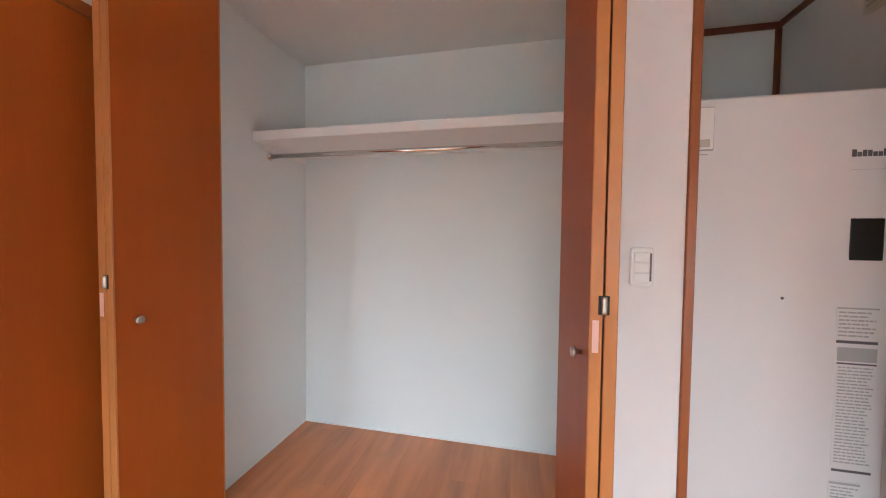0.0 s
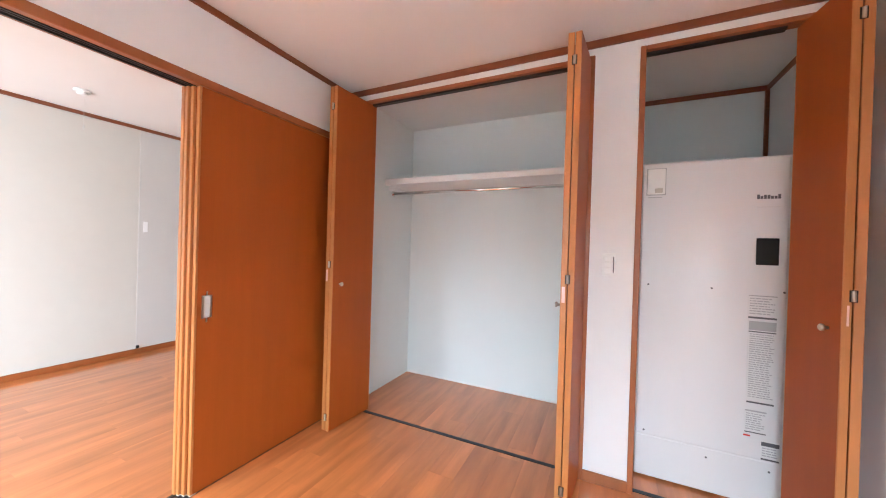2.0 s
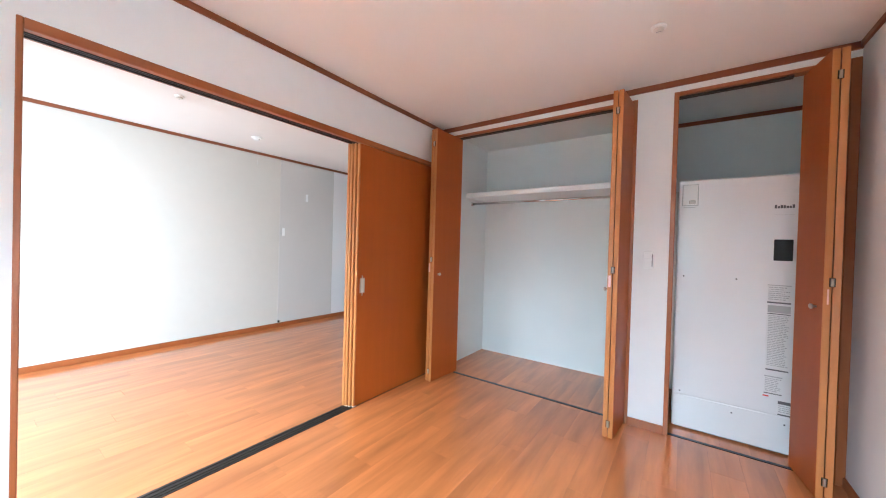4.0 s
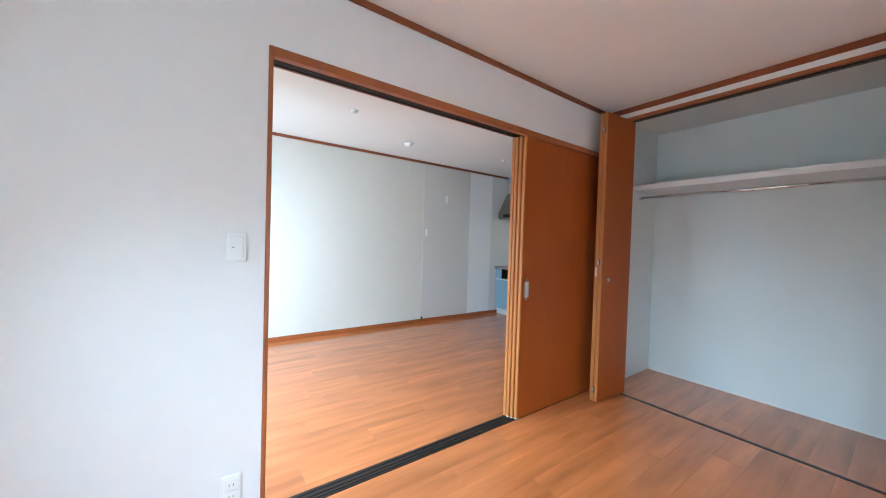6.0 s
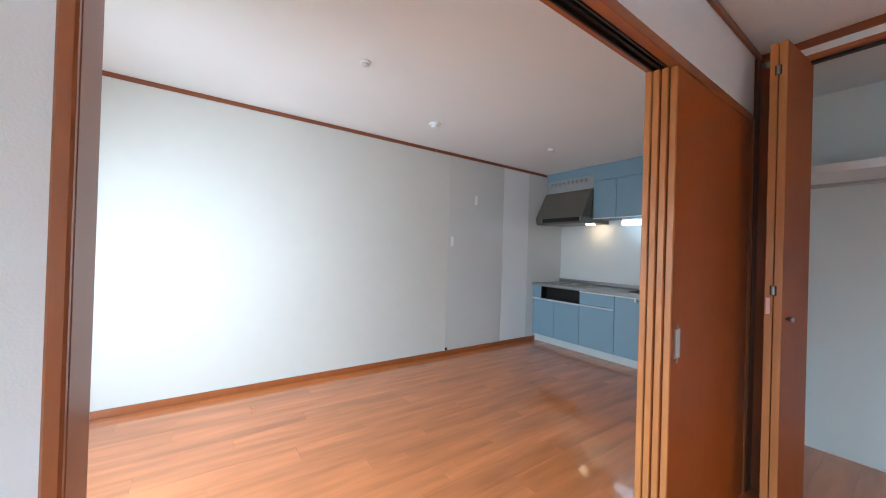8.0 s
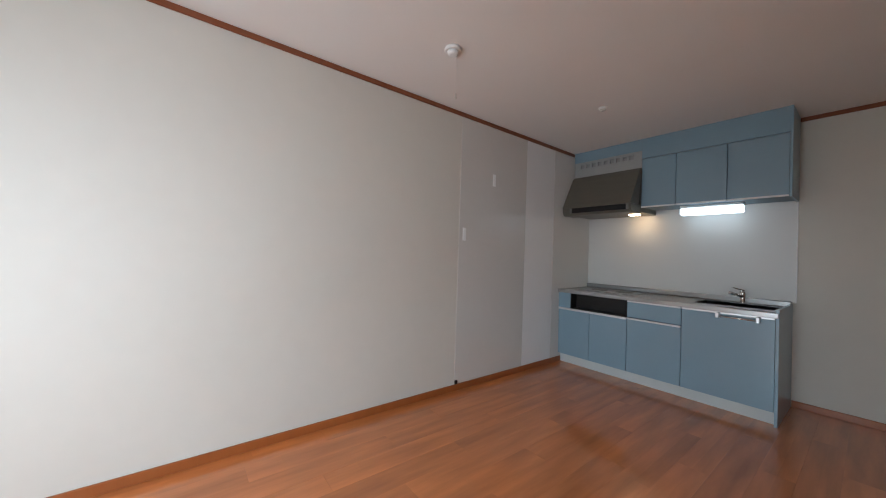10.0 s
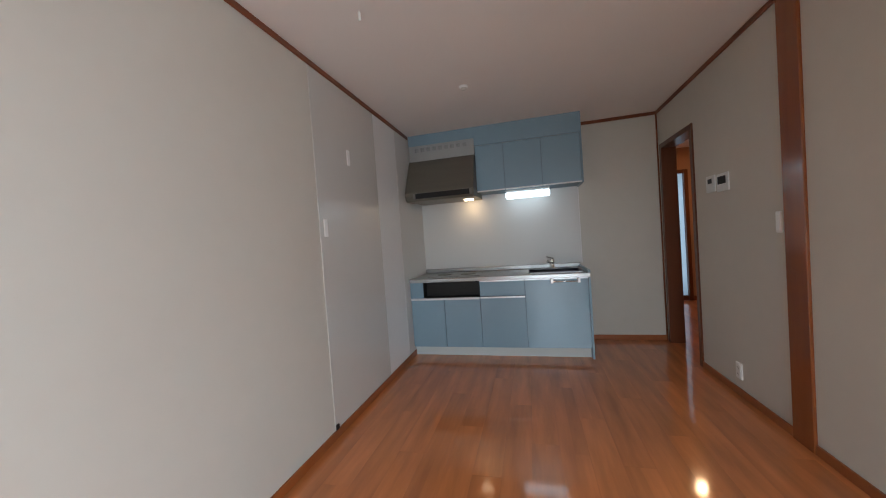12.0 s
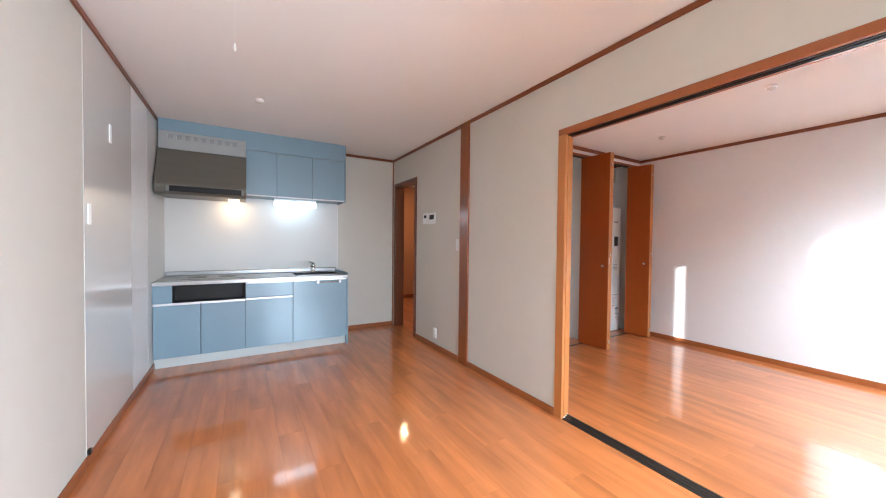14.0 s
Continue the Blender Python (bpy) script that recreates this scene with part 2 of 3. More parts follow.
# ---- plan ----
LX, RX = -2.711, -0.090       # living room, west face and partition face
BX = 2.700                    # bedroom, east face
KY, SY = 2.010, -3.700        # kitchen wall, window wall
HL, HB = 2.400, 2.355         # ceiling heights of living room and bedroom
CB, CH = 0.875, 2.350         # closet back and closet ceiling
HCB = 0.970                   # heater closet back
HALL_N = 4.10
TH = 0.12
OP_A, OP_B, OP_Z = -2.595, -1.064, 1.962   # wide opening in the partition, clear
KD_A, KD_B, KD_Z = 1.285, 1.900, 1.995     # hall doorway

# west wall, living room
structure("wall_west", box((LX - TH, SY, -0.02), (LX, KY + TH, HL + 0.1)), PAPER_LIV, "off-white textured wallpaper wall of the living room")
structure("wall_kitchen", box((LX, KY, -0.02), (RX, KY + TH, HL + 0.1)), PAPER_LIV, "beige wallpaper wall behind the kitchen unit")
# window wall with two real openings
LW = (-1.82, -0.20, 0.06, 1.93)
BW = (0.64, 2.26, 0.93, 1.93)
structure("wall_south", boxes(
    ((LX - TH, SY - 0.14, -0.02), (LW[0], SY, HL + 0.1)), ((LW[0], SY - 0.14, LW[3]), (LW[1], SY, HL + 0.1)),
    ((LW[0], SY - 0.14, -0.02), (LW[1], SY, LW[2])), ((LW[1], SY - 0.14, -0.02), (BW[0], SY, HL + 0.1)),
    ((BW[0], SY - 0.14, BW[3]), (BW[1], SY, HL + 0.1)), ((BW[0], SY - 0.14, -0.02), (BW[1], SY, BW[2])),
    ((BW[1], SY - 0.14, -0.02), (BX + TH, SY, HL + 0.1))), PAPER_BED, "white wallpaper wall with the two windows")
structure("wall_east", box((BX, SY, -0.02), (BX + TH, HCB + TH, HL + 0.1)), PAPER_BED, "white wallpaper wall of the bedroom, sun falling on it")
# partition: living face skin and bedroom face skin around the sliding panels
structure("wall_partition_south", box((RX, SY, -0.02), (0, OP_A - 0.018, HL + 0.1)), PAPER_BED, "white wallpaper wall beside the wide opening")
structure("wall_partition_lintel", box((RX, OP_A - 0.018, OP_Z + 0.03), (0, 0.0, HL + 0.1)), PAPER_BED, "white wallpaper wall above the wide opening")
structure("wall_partition_living", box((RX - 0.003, OP_B + 0.066, -0.02), (RX + 0.012, 0.0, OP_Z + 0.03)), PAPER_LIV, "beige wallpaper wall that covers the parked sliding doors")
structure("wall_partition_living_upper", box((RX - 0.003, SY, OP_Z + 0.03), (RX, 0.0, HL + 0.1)), PAPER_LIV, "beige wallpaper wall above the opening, living room side")
structure("wall_partition_living_end", box((RX - 0.003, 0.0, -0.02), (RX, 0.076, HL + 0.1)), PAPER_LIV, "beige wallpaper wall beside the post")
structure("wall_partition_living_south", box((RX - 0.003, SY, -0.02), (RX, OP_A - 0.018, OP_Z + 0.03)), PAPER_LIV, "beige wallpaper wall, living room side")
structure("wall_partition_north", boxes(
    ((RX, 0.0, -0.02), (0.030, KD_A - 0.03, HL + 0.1)), ((RX, KD_A - 0.03, KD_Z + 0.03), (0.030, KD_B + 0.03, HL + 0.1)),
    ((RX, KD_B + 0.03, -0.02), (0.030, HALL_N, HL + 0.1))), PAPER_LIV, "beige wallpaper wall with the hall doorway")
# closets
structure("wall_closet_back", box((0.03, CB, -0.02), (1.675, HCB + TH, HL + 0.1)), PAPER_CLOSET, "pale wallpaper back wall of the closet")
structure("wall_closet_divider", box((1.675, 0.0, -0.02), (1.885, HCB + TH, HL + 0.1)), PAPER_BED, "white wallpaper pier between the two closets")
structure("wall_heater_back", box((1.885, HCB, -0.02), (BX, HCB + TH, HL + 0.1)), PAPER_CLOSET, "pale wallpaper back wall of the heater closet")
structure("wall_closet_side", box((0.030, 0.02, -0.02), (0.033, CB, CH)), PAPER_CLOSET, "pale wallpaper side wall of the closet")
structure("wall_closet_pier_side", box((1.672, 0.04, -0.02), (1.675, CB, CH)), PAPER_CLOSET, "pale wallpaper side wall of the closet")
structure("closet_header", box((0.0, 0.0, 2.277), (1.675, 0.06, HB + 0.1)), WHITE_BOARD, "narrow white strip above the closet doors", "wall")
structure("heater_closet_header", box((1.885, 0.0, 2.277), (BX, 0.06, HB + 0.1)), WHITE_BOARD, "narrow white strip above the heater closet", "wall")
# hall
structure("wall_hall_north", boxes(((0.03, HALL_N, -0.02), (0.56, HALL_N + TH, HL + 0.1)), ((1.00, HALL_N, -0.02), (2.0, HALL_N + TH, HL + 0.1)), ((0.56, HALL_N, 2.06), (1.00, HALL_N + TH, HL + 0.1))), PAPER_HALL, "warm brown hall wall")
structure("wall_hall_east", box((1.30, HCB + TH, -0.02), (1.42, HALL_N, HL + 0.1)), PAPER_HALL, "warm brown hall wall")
# ceilings
structure("ceiling_living", box((LX - TH, SY, HL), (RX, KY + TH, HL + 0.1)), PAPER_CEIL, "off-white papered ceiling", "ceiling")
structure("ceiling_bedroom", box((0.0, SY, HB), (BX, 0.0, HB + 0.1)), PAPER_CEIL, "off-white papered ceiling", "ceiling")
structure("ceiling_closet", box((0.03, 0.06, CH), (1.675, CB, CH + 0.1)), PAPER_CLOSET, "pale closet ceiling", "ceiling")
structure("ceiling_heater_closet", box((1.885, 0.06, 2.365), (BX, HCB, 2.46)), PAPER_CLOSET, "pale closet ceiling", "ceiling")
structure("ceiling_hall", box((0.03, HCB + TH, HL), (1.42, HALL_N, HL + 0.1)), PAPER_CEIL, "hall ceiling", "ceiling")
structure("roof_slab", box((LX - 0.4, SY - 0.2, HL + 0.11), (BX + 0.4, HALL_N + 0.3, HL + 0.25)), CONCRETE, "grey concrete slab", "roof")
structure("ground", box((-60, -80, -0.4), (60, 60, -0.3)), CONCRETE, "grey ground outside", "ground")

# ---- baseboards, ceiling trims ----
BT = 0.06


def strip(name, lo, hi, material, label, category, bev=0.003):
    return structure(name, box(lo, hi, bev), material, label, category)


BL = "reddish-brown wooden baseboard"
strip("baseboard", (LX, SY, 0), (LX + 0.012, 1.44, 0.055), FRAME, BL, "baseboard")
strip("baseboard", (-0.91, KY - 0.012, 0), (RX, KY, 0.055), FRAME, BL, "baseboard")
strip("baseboard", (RX - 0.012, 0.225, 0), (RX, KD_A - 0.05, 0.055), FRAME, BL, "baseboard")
strip("baseboard", (RX - 0.015, OP_B + 0.068, 0), (RX - 0.003, 0.073, 0.055), FRAME, BL, "baseboard")
strip("baseboard", (RX - 0.015, SY, 0), (RX - 0.003, OP_A - 0.0185, 0.055), FRAME, BL, "baseboard")
strip("baseboard", (0, SY, 0), (0.012, OP_A - 0.0185, 0.055), FRAME, BL, "baseboard")
strip("baseboard", (BX - 0.012, SY, 0), (BX, -0.005, 0.055), FRAME, BL, "baseboard")
strip("baseboard", (1.675, -0.012, 0), (1.885, 0, 0.058), FRAME, BL, "baseboard")
d3 = tagged(thing("door_3", (0.56, HALL_N, 0), "narrow frosted glass door at the end of the hall", "door"), kind="structure")
part("pane", box((0.06, 0.050, 0.07), (0.385, 0.058, 2.005)), FROST, d3, "pale frosted pane")
part("door_frame", boxes(((0.0, 0.01, 0), (0.06, 0.08, 2.06)), ((0.385, -0.012, 0), (0.44, 0.08, 2.06)), ((0.06, -0.012, 2.005), (0.385, 0.08, 2.06)), ((0.06, 0.01, 0), (0.385, 0.08, 0.07)), bev=0.003), DARKWOOD, d3, "dark wooden frame")
strip("baseboard", (1.005, HALL_N - 0.012, 0), (1.288, HALL_N, 0.07), TRIM, BL, "baseboard")
strip("baseboard", (1.288, HCB + TH, 0), (1.30, HALL_N - 0.012, 0.07), TRIM, BL, "baseboard")
TL = "thin reddish-brown ceiling moulding"
strip("trim", (LX, SY, HL - 0.034), (LX + 0.014, 1.62, HL), TRIM, TL, "moulding")
strip("trim", (-0.885, KY - 0.014, HL - 0.034), (RX, KY, HL), TRIM, TL, "moulding")
strip("trim", (RX - 0.017, SY, HL - 0.034), (RX - 0.003, 0.07, HL), TRIM, TL, "moulding")
strip("trim", (RX - 0.014, 0.229, HL - 0.034), (RX, KY - 0.014, HL), TRIM, TL, "moulding")
strip("trim", (RX - 0.014, KY - 0.014, 0.0), (RX, KY, HL - 0.034), TRIM, "thin reddish-brown corner moulding", "moulding")
strip("trim", (0, SY, HB - 0.034), (0.014, -0.012, HB), TRIM, TL, "moulding")
strip("trim", (0, -0.014, HB - 0.041), (BX, 0, HB), TRIM, TL, "moulding")
strip("trim", (BX - 0.014, SY, HB - 0.034), (BX, -0.014, HB), TRIM, TL, "moulding")
strip("trim", (1.885, HCB - 0.014, 2.365 - 0.034), (BX, HCB, 2.365), TRIM, TL, "moulding")
strip("trim", (BX - 0.014, 0.06, 2.365 - 0.034), (BX, HCB - 0.014, 2.365), TRIM, TL, "moulding")
strip("trim", (BX - 0.022, HCB - 0.022, 0.0), (BX, HCB, 2.365 - 0.034), TRIM, "thin brown corner moulding in the heater closet", "moulding")

# post on the partition
strip("post", (RX - 0.018, 0.075, 0), (RX, 0.224, HL), POST, "dark polished wooden post standing proud of the wall", "post", 0.004)

# ---- wide opening: casings, tracks ----
CL = "orange-brown wooden casing of the wide opening"
for nm, lo, hi in (
        ("casing", (-0.005, OP_A - 0.018, 0), (0.008, OP_A, OP_Z + 0.041)),
        ("casing", (RX - 0.010, OP_A - 0.018, 0), (-0.005, OP_A, OP_Z + 0.03)),
        ("casing", (-0.028, OP_A, OP_Z), (0.008, -0.115, OP_Z + 0.041)),
        ("casing", (RX - 0.010, OP_A, OP_Z), (RX + 0.012, OP_B + 0.066, OP_Z + 0.045)),
        ("casing", (RX - 0.010, OP_B, 0), (RX + 0.014, OP_B + 0.066, OP_Z)),
        ("casing", (-0.020, -0.115, 0), (0.008, -0.085, OP_Z + 0.03))):
    strip(nm, lo, hi, EDGE if lo[1] == OP_B else FRAME, CL, "casing")
structure("upper_track", boxes(((RX + 0.012, OP_A, OP_Z + 0.014), (-0.028, -0.115, OP_Z + 0.03)),
                               ((RX + 0.012, OP_A, OP_Z - 0.004), (RX + 0.018, -0.12, OP_Z + 0.014)),
                               ((RX + 0.040, OP_A, OP_Z - 0.004), (RX + 0.045, -0.12, OP_Z + 0.014)),
                               ((-0.034, OP_A, OP_Z - 0.004), (-0.028, -0.12, OP_Z + 0.014))), RAIL, "dark grooved upper track of the sliding doors", "track")
structure("floor_track", boxes(((RX, OP_A, -0.01), (0.0, OP_B + 0.9, 0.003)),
                               ((RX + 0.02, OP_A, 0.003), (RX + 0.024, OP_B, 0.006)), ((RX + 0.048, OP_A, 0.003), (RX + 0.052, OP_B, 0.006)),
                               ((RX + 0.07, OP_A, 0.003), (RX + 0.074, OP_B, 0.006))), RAIL, "dark brown floor track of the sliding doors", "track")
structure("wall_behind_panels", box((RX + 0.012, -0.085, -0.02), (-0.0, 0.0, OP_Z + 0.03)), PAPER_BED, "narrow white wall between sliding doors and closet")


def sliding_door(x0, x1, y0, label, pull):
    d = thing("sliding_door", (0, y0, 0), label, "sliding door", "stacked sliding doors")
    wy = 0.905
    body = part("panel", box((x0, 0.012, 0.008), (x1, wy, OP_Z - 0.004), 0.001), DOOR, d)
    part("edge_strip", box((x0, 0, 0.008), (x1, 0.012, OP_Z - 0.004), 0.002), EDGE, d, "pale orange edge strip")
    if pull:
        bm = box((x1 - 0.001, 0.032, 0.830), (x1 + 0.004, 0.078, 0.980))
        bmesh.ops.bevel(bm, geom=[e for e in bm.edges if abs(e.verts[0].co.x - e.verts[1].co.x) > 0.003], offset=0.02, segments=6, affect="EDGES")
        h = part("pull", bm, NICKEL, d, "satin nickel recessed pull")
        bm = box((x1 + 0.003, 0.042, 0.842), (x1 + 0.0048, 0.068, 0.968))
        bmesh.ops.bevel(bm, geom=[e for e in bm.edges if abs(e.verts[0].co.x - e.verts[1].co.x) > 0.001], offset=0.012, segments=5, affect="EDGES")
        part("pull_cup", bm, IVORY, h)
    part("floor_guide", box((x0 + 0.003, 0.002, 0.003), (x1 - 0.003, 0.03, 0.0085)), PLASTIC, d)
    return d


sliding_door(-0.019, 0.004, -1.040, "orange veneer sliding door, pushed open beside the closet", True)
sliding_door(-0.045, -0.023, -1.052, "orange veneer sliding door, parked in the middle of the stack", False)
sliding_door(-0.071, -0.049, -1.062, "orange veneer sliding door, parked against the wall", False)

# thin dark strip at the closet corner, floor up to the ceiling moulding
strip("corner_post", (0.0, -0.084, 0), (0.012, -0.006, HB - 0.036), DARKWOOD, "dark corner strip between sliding doors and closet", "post")

# ---- hall doorway ----
HLAB = "dark reddish wooden casing of the hall doorway"
strip("casing", (RX - 0.012, KD_A - 0.05, 0), (0.034, KD_A, KD_Z), DARKWOOD, HLAB, "casing")
strip("casing", (RX - 0.012, KD_B, 0), (0.034, KD_B + 0.05, KD_Z), DARKWOOD, HLAB, "casing")
strip("casing", (RX - 0.012, KD_A - 0.05, KD_Z), (0.042, KD_B + 0.05, KD_Z + 0.045), DARKWOOD, HLAB, "casing")


# ---- closet frames and folding doors ----
FL = "orange-brown wooden frame of the closet"
strip("closet_frame", (1.642, -0.010, 0), (1.675, 0.06, 2.277), FRAME, FL, "frame")
strip("closet_frame", (0.0, -0.004, 0), (0.05, 0.06, 2.277), FRAME, FL, "frame")
strip("closet_frame", (0.05, -0.006, 2.254), (1.642, 0.06, 2.277), FRAME, FL, "frame")
strip("closet_frame", (1.885, -0.008, 0), (1.912, 0.06, 2.277), FRAME, FL, "frame")
strip("closet_frame", (2.66, -0.004, 0), (BX, 0.06, 2.277), FRAME, FL, "frame")
strip("closet_frame", (1.912, -0.006, 2.254), (2.66, 0.06, 2.277), FRAME, FL, "frame")
structure("closet_track", box((0.19, 0.020, 2.242), (1.55, 0.050, 2.254)), RAIL, "dark upper track of the folding doors", "track")
structure("closet_track", box((1.912, 0.020, 2.242), (2.45, 0.050, 2.254)), RAIL, "dark upper track of the folding door", "track")
structure("closet_floor_track", box((0.05, 0.022, -0.012), (1.642, 0.048, 0.003)), RAIL, "dark narrow floor track of the folding doors", "track")
structure("closet_floor_track", box((1.912, 0.022, -0.012), (2.66, 0.048, 0.003)), RAIL, "dark narrow floor track of the folding door", "track")


def leaf(parent, a, b, side, knob, hinge_at_a=True):
    """One door leaf from plan point a (front, hinge) to b (back). side: +1 or -1, on which the thickness lies to the right of a->b."""
    a, b = Vector((*a, 0)), Vector((*b, 0))
    d = (b - a)
    length = d.length
    ang = math.atan2(d.y, d.x)
    m = Matrix.Translation(a) @ Matrix.Rotation(ang, 4, "Z")
    t0, t1 = (0, 0.028) if side > 0 else (-0.028, 0)
    z0, z1 = 0.012, 2.250
    lf = part("leaf", box((0.006, t0, z0), (length - 0.006, t1, z1), 0.001), DOOR, parent)
    lf.matrix_local = m
    for u0, u1 in ((0, 0.006), (length - 0.006, length)):
        e = part("edge_strip", box((u0, t0, z0), (u1, t1, z1), 0.0015), EDGE, lf, "pale orange edge strip")
    if knob:
        y = t1 if knob > 0 else t0
        part("knob", turned([(0.006, 0), (0.006, 0.012), (0.013, 0.016), (0.014, 0.022), (0.011, 0.026)], 18, "y" if knob > 0 else "-y", (0.062, y, 0.965)), NICKEL, lf, "satin nickel knob")
    return lf


def folding_door(front, back_l, back_r, gap, label, knob_left):
    """A pair of leaves folded together; front: hinge point in plan."""
    d = thing("folding_door", (0, 0, 0), label, "folding door", "folding closet doors")
    fl, fr = (front[0] - gap / 2, front[1]), (front[0] + gap / 2, front[1])
    leaf(d, fl, back_l, 1, 1 if knob_left else 0)
    leaf(d, fr, back_r, -1, 0 if knob_left else -1)
    for z in (0.10, 1.095, 2.12):
        h = part("hinge", turned([(0.006, -0.02), (0.0065, -0.012), (0.0065, 0.012), (0.006, 0.02)], 12, "z", (front[0], front[1] - 0.003, z)), NICKEL, d, "small metal hinge")
        part("hinge_plate", box((front[0] - 0.012, front[1] - 0.0015, z - 0.022), (front[0] + 0.012, front[1] + 0.001, z + 0.022), 0.0006), BLACK, d, "dark hinge plate")
    part("sticker", box((front[0] - 0.024, front[1] - 0.0022, 0.985), (front[0] - 0.010, front[1] - 0.0008, 1.06)), PINK, d, "pale pink sticker")
    return d


folding_door((0.140, -0.315), (0.131, 0.065), (0.170, 0.065), 0.004, "orange veneer folding closet door, folded open at the partition", False)
folding_door((1.597, -0.300), (1.572, 0.065), (1.634, 0.060), 0.004, "orange veneer folding closet door, folded open at the pier", True)
folding_door((2.568, -0.230), (2.522, 0.060), (2.612, 0.060), 0.004, "orange veneer folding door of the heater closet, folded open", True)

# ---- closet fittings ----
sh = thing("closet_shelf", (0.033, CB, 1.767), "white wooden shelf across the closet", "shelf")
part("board", box((0, -0.457, -0.022), (1.639, 0, 0.026), 0.003), WHITE_BOARD, sh)
part("cleat", box((0, -0.40, -0.055), (0.014, 0, -0.022), 0.002), WHITE_BOARD, sh)
rod = thing("clothes_rail", (0.033, 0.548, 1.69), "chrome clothes rail below the closet shelf", "clothes rail")
part("tube", turned([(0.0125, 0.0), (0.0125, 1.639)], 20, "x"), CHROME, rod)
part("flange", turned([(0.022, 0.0), (0.022, 0.006), (0.016, 0.008), (0.016, 0.016)], 20, "x"), CHROME, rod)
part("flange", turned([(0.022, 0.0), (0.022, 0.006), (0.016, 0.008), (0.016, 0.016)], 20, "-x", (1.639, 0, 0)), CHROME, rod)
strip("baseboard", (0.033, CB - 0.006, 0), (1.672, CB, 0.012), WHITE_BOARD, "thin pale closet skirting", "baseboard", 0.001)

# ---- water heater ----
HX0, HX1, HYF = 1.925, 2.585, 0.185
wh = thing("water_heater", (HX0, HYF, 0), "tall white electric water heater standing in its closet", "water heater")
part("casing", box((0, 0, 0.10), (HX1 - HX0, 0.62, 1.722), 0.012, 3), ENAMEL, wh)
part("lower_cover", box((0.004, -0.003, 0.012), (HX1 - HX0 - 0.004, 0.60, 0.235), 0.006, 2), ENAMEL, wh, "white lower cover panel")
part("front_panel", box((0.006, -0.006, 0.240), (HX1 - HX0 - 0.05, 0.004, 1.714), 0.004, 2), ENAMEL, wh, "white front panel")
part("breaker_surround", box((0.022, -0.0075, 1.545), (0.112, -0.0058, 1.690), 0.001), INK_SOFT, wh, "grey outline of the breaker cover")
bx = part("breaker_cover", box((0.026, -0.016, 1.549), (0.108, -0.006, 1.686), 0.003, 2), PLASTIC, wh, "white breaker cover")
part("latch", box((0.060, -0.020, 1.556), (0.096, -0.016, 1.580), 0.002), NICKEL, bx)
part("bar", box((0.030, -0.0068, 1.531), (0.095, -0.0061, 1.535)), INK_SOFT, wh)
part("brand_mark", boxes(*[((0.490 + i * 0.0130, -0.0075, 1.510), (0.490 + i * 0.0130 + 0.0105, -0.0062, 1.510 + hh)) for i, hh in enumerate((0.022, 0.014, 0.020, 0.019, 0.014, 0.014, 0.022))]), INK, wh, "small black brand mark")
part("bar", box((0.490, -0.0068, 1.470), (0.580, -0.0061, 1.471)), INK_SOFT, wh)
part("display", box((0.493, -0.011, 1.188), (0.578, -0.006, 1.319), 0.003, 2), BLACK, wh, "black display cover")
rng = random.Random(5)


def text_bars(parent, x0, x1, z0, z1, rows, dark, y=-0.0082):
    bm = bmesh.new()
    step = (z1 - z0) / rows
    for i in range(rows):
        z = z1 - (i + 0.6) * step
        u = x0
        end = x1 - rng.random() * (x1 - x0) * 0.25
        while u < end:
            w = 0.006 + rng.random() * 0.018
            bm_box(bm, (u, y, z), (min(u + w, end), y + 0.0006, z + step * 0.42))
            u += w + 0.003
    part("printed_text", bm, dark, parent)


def label_sheet(x0, x1, z0, z1, heads, rows, mat_paper=PAPER):
    s = part("label", box((x0, -0.0076, z0), (x1, -0.0060, z1)), mat_paper, wh, "printed paper label")
    for a, b, m in heads:
        part("band", box((x0 + 0.002, -0.0084, a), (x1 - 0.002, -0.0074, b)), m, s)
    text_bars(s, x0 + 0.006, x1 - 0.006, rows[0], rows[1], rows[2], INK_SOFT)


label_sheet(0.470, 0.580, 0.922, 1.040, ((1.034, 1.039, INK_SOFT), (0.925, 0.934, INK)), (0.942, 1.028, 7))
label_sheet(0.474, 0.580, 0.505, 0.916, ((0.868, 0.912, INK_SOFT), (0.858, 0.863, INK), (0.510, 0.518, INK)), (0.535, 0.852, 30))
label_sheet(0.470, 0.555, 0.360, 0.478, ((0.468, 0.475, INK_SOFT), (0.364, 0.369, INK)), (0.376, 0.462, 8))
part("red_mark", box((0.468, -0.0078, 0.344), (0.495, -0.0062, 0.352)), RED, wh)
label_sheet(0.535, 0.606, 0.242, 0.334, ((0.312, 0.331, INK), (0.244, 0.252, INK)), (0.258, 0.306, 4))
for sx, sz in ((0.045, 1.06), (0.324, 1.06), (0.045, 0.262), (0.324, 0.19), (0.57, 0.19), (0.603, 1.06)):
    part("screw", turned([(0.005, 0), (0.005, 0.002), (0.003, 0.003)], 10, "-y", (sx, -0.005, sz)), INK, wh)
part("pipe", turned([(0.012, 0), (0.012, 1.40)], 14, "z", (-0.012, 0.03, 0.25)), IVORY, wh)
part("base_frame", box((0.02, 0.02, 0.0), (0.64, 0.58, 0.10), 0.004), BLUE_EDGE, wh)

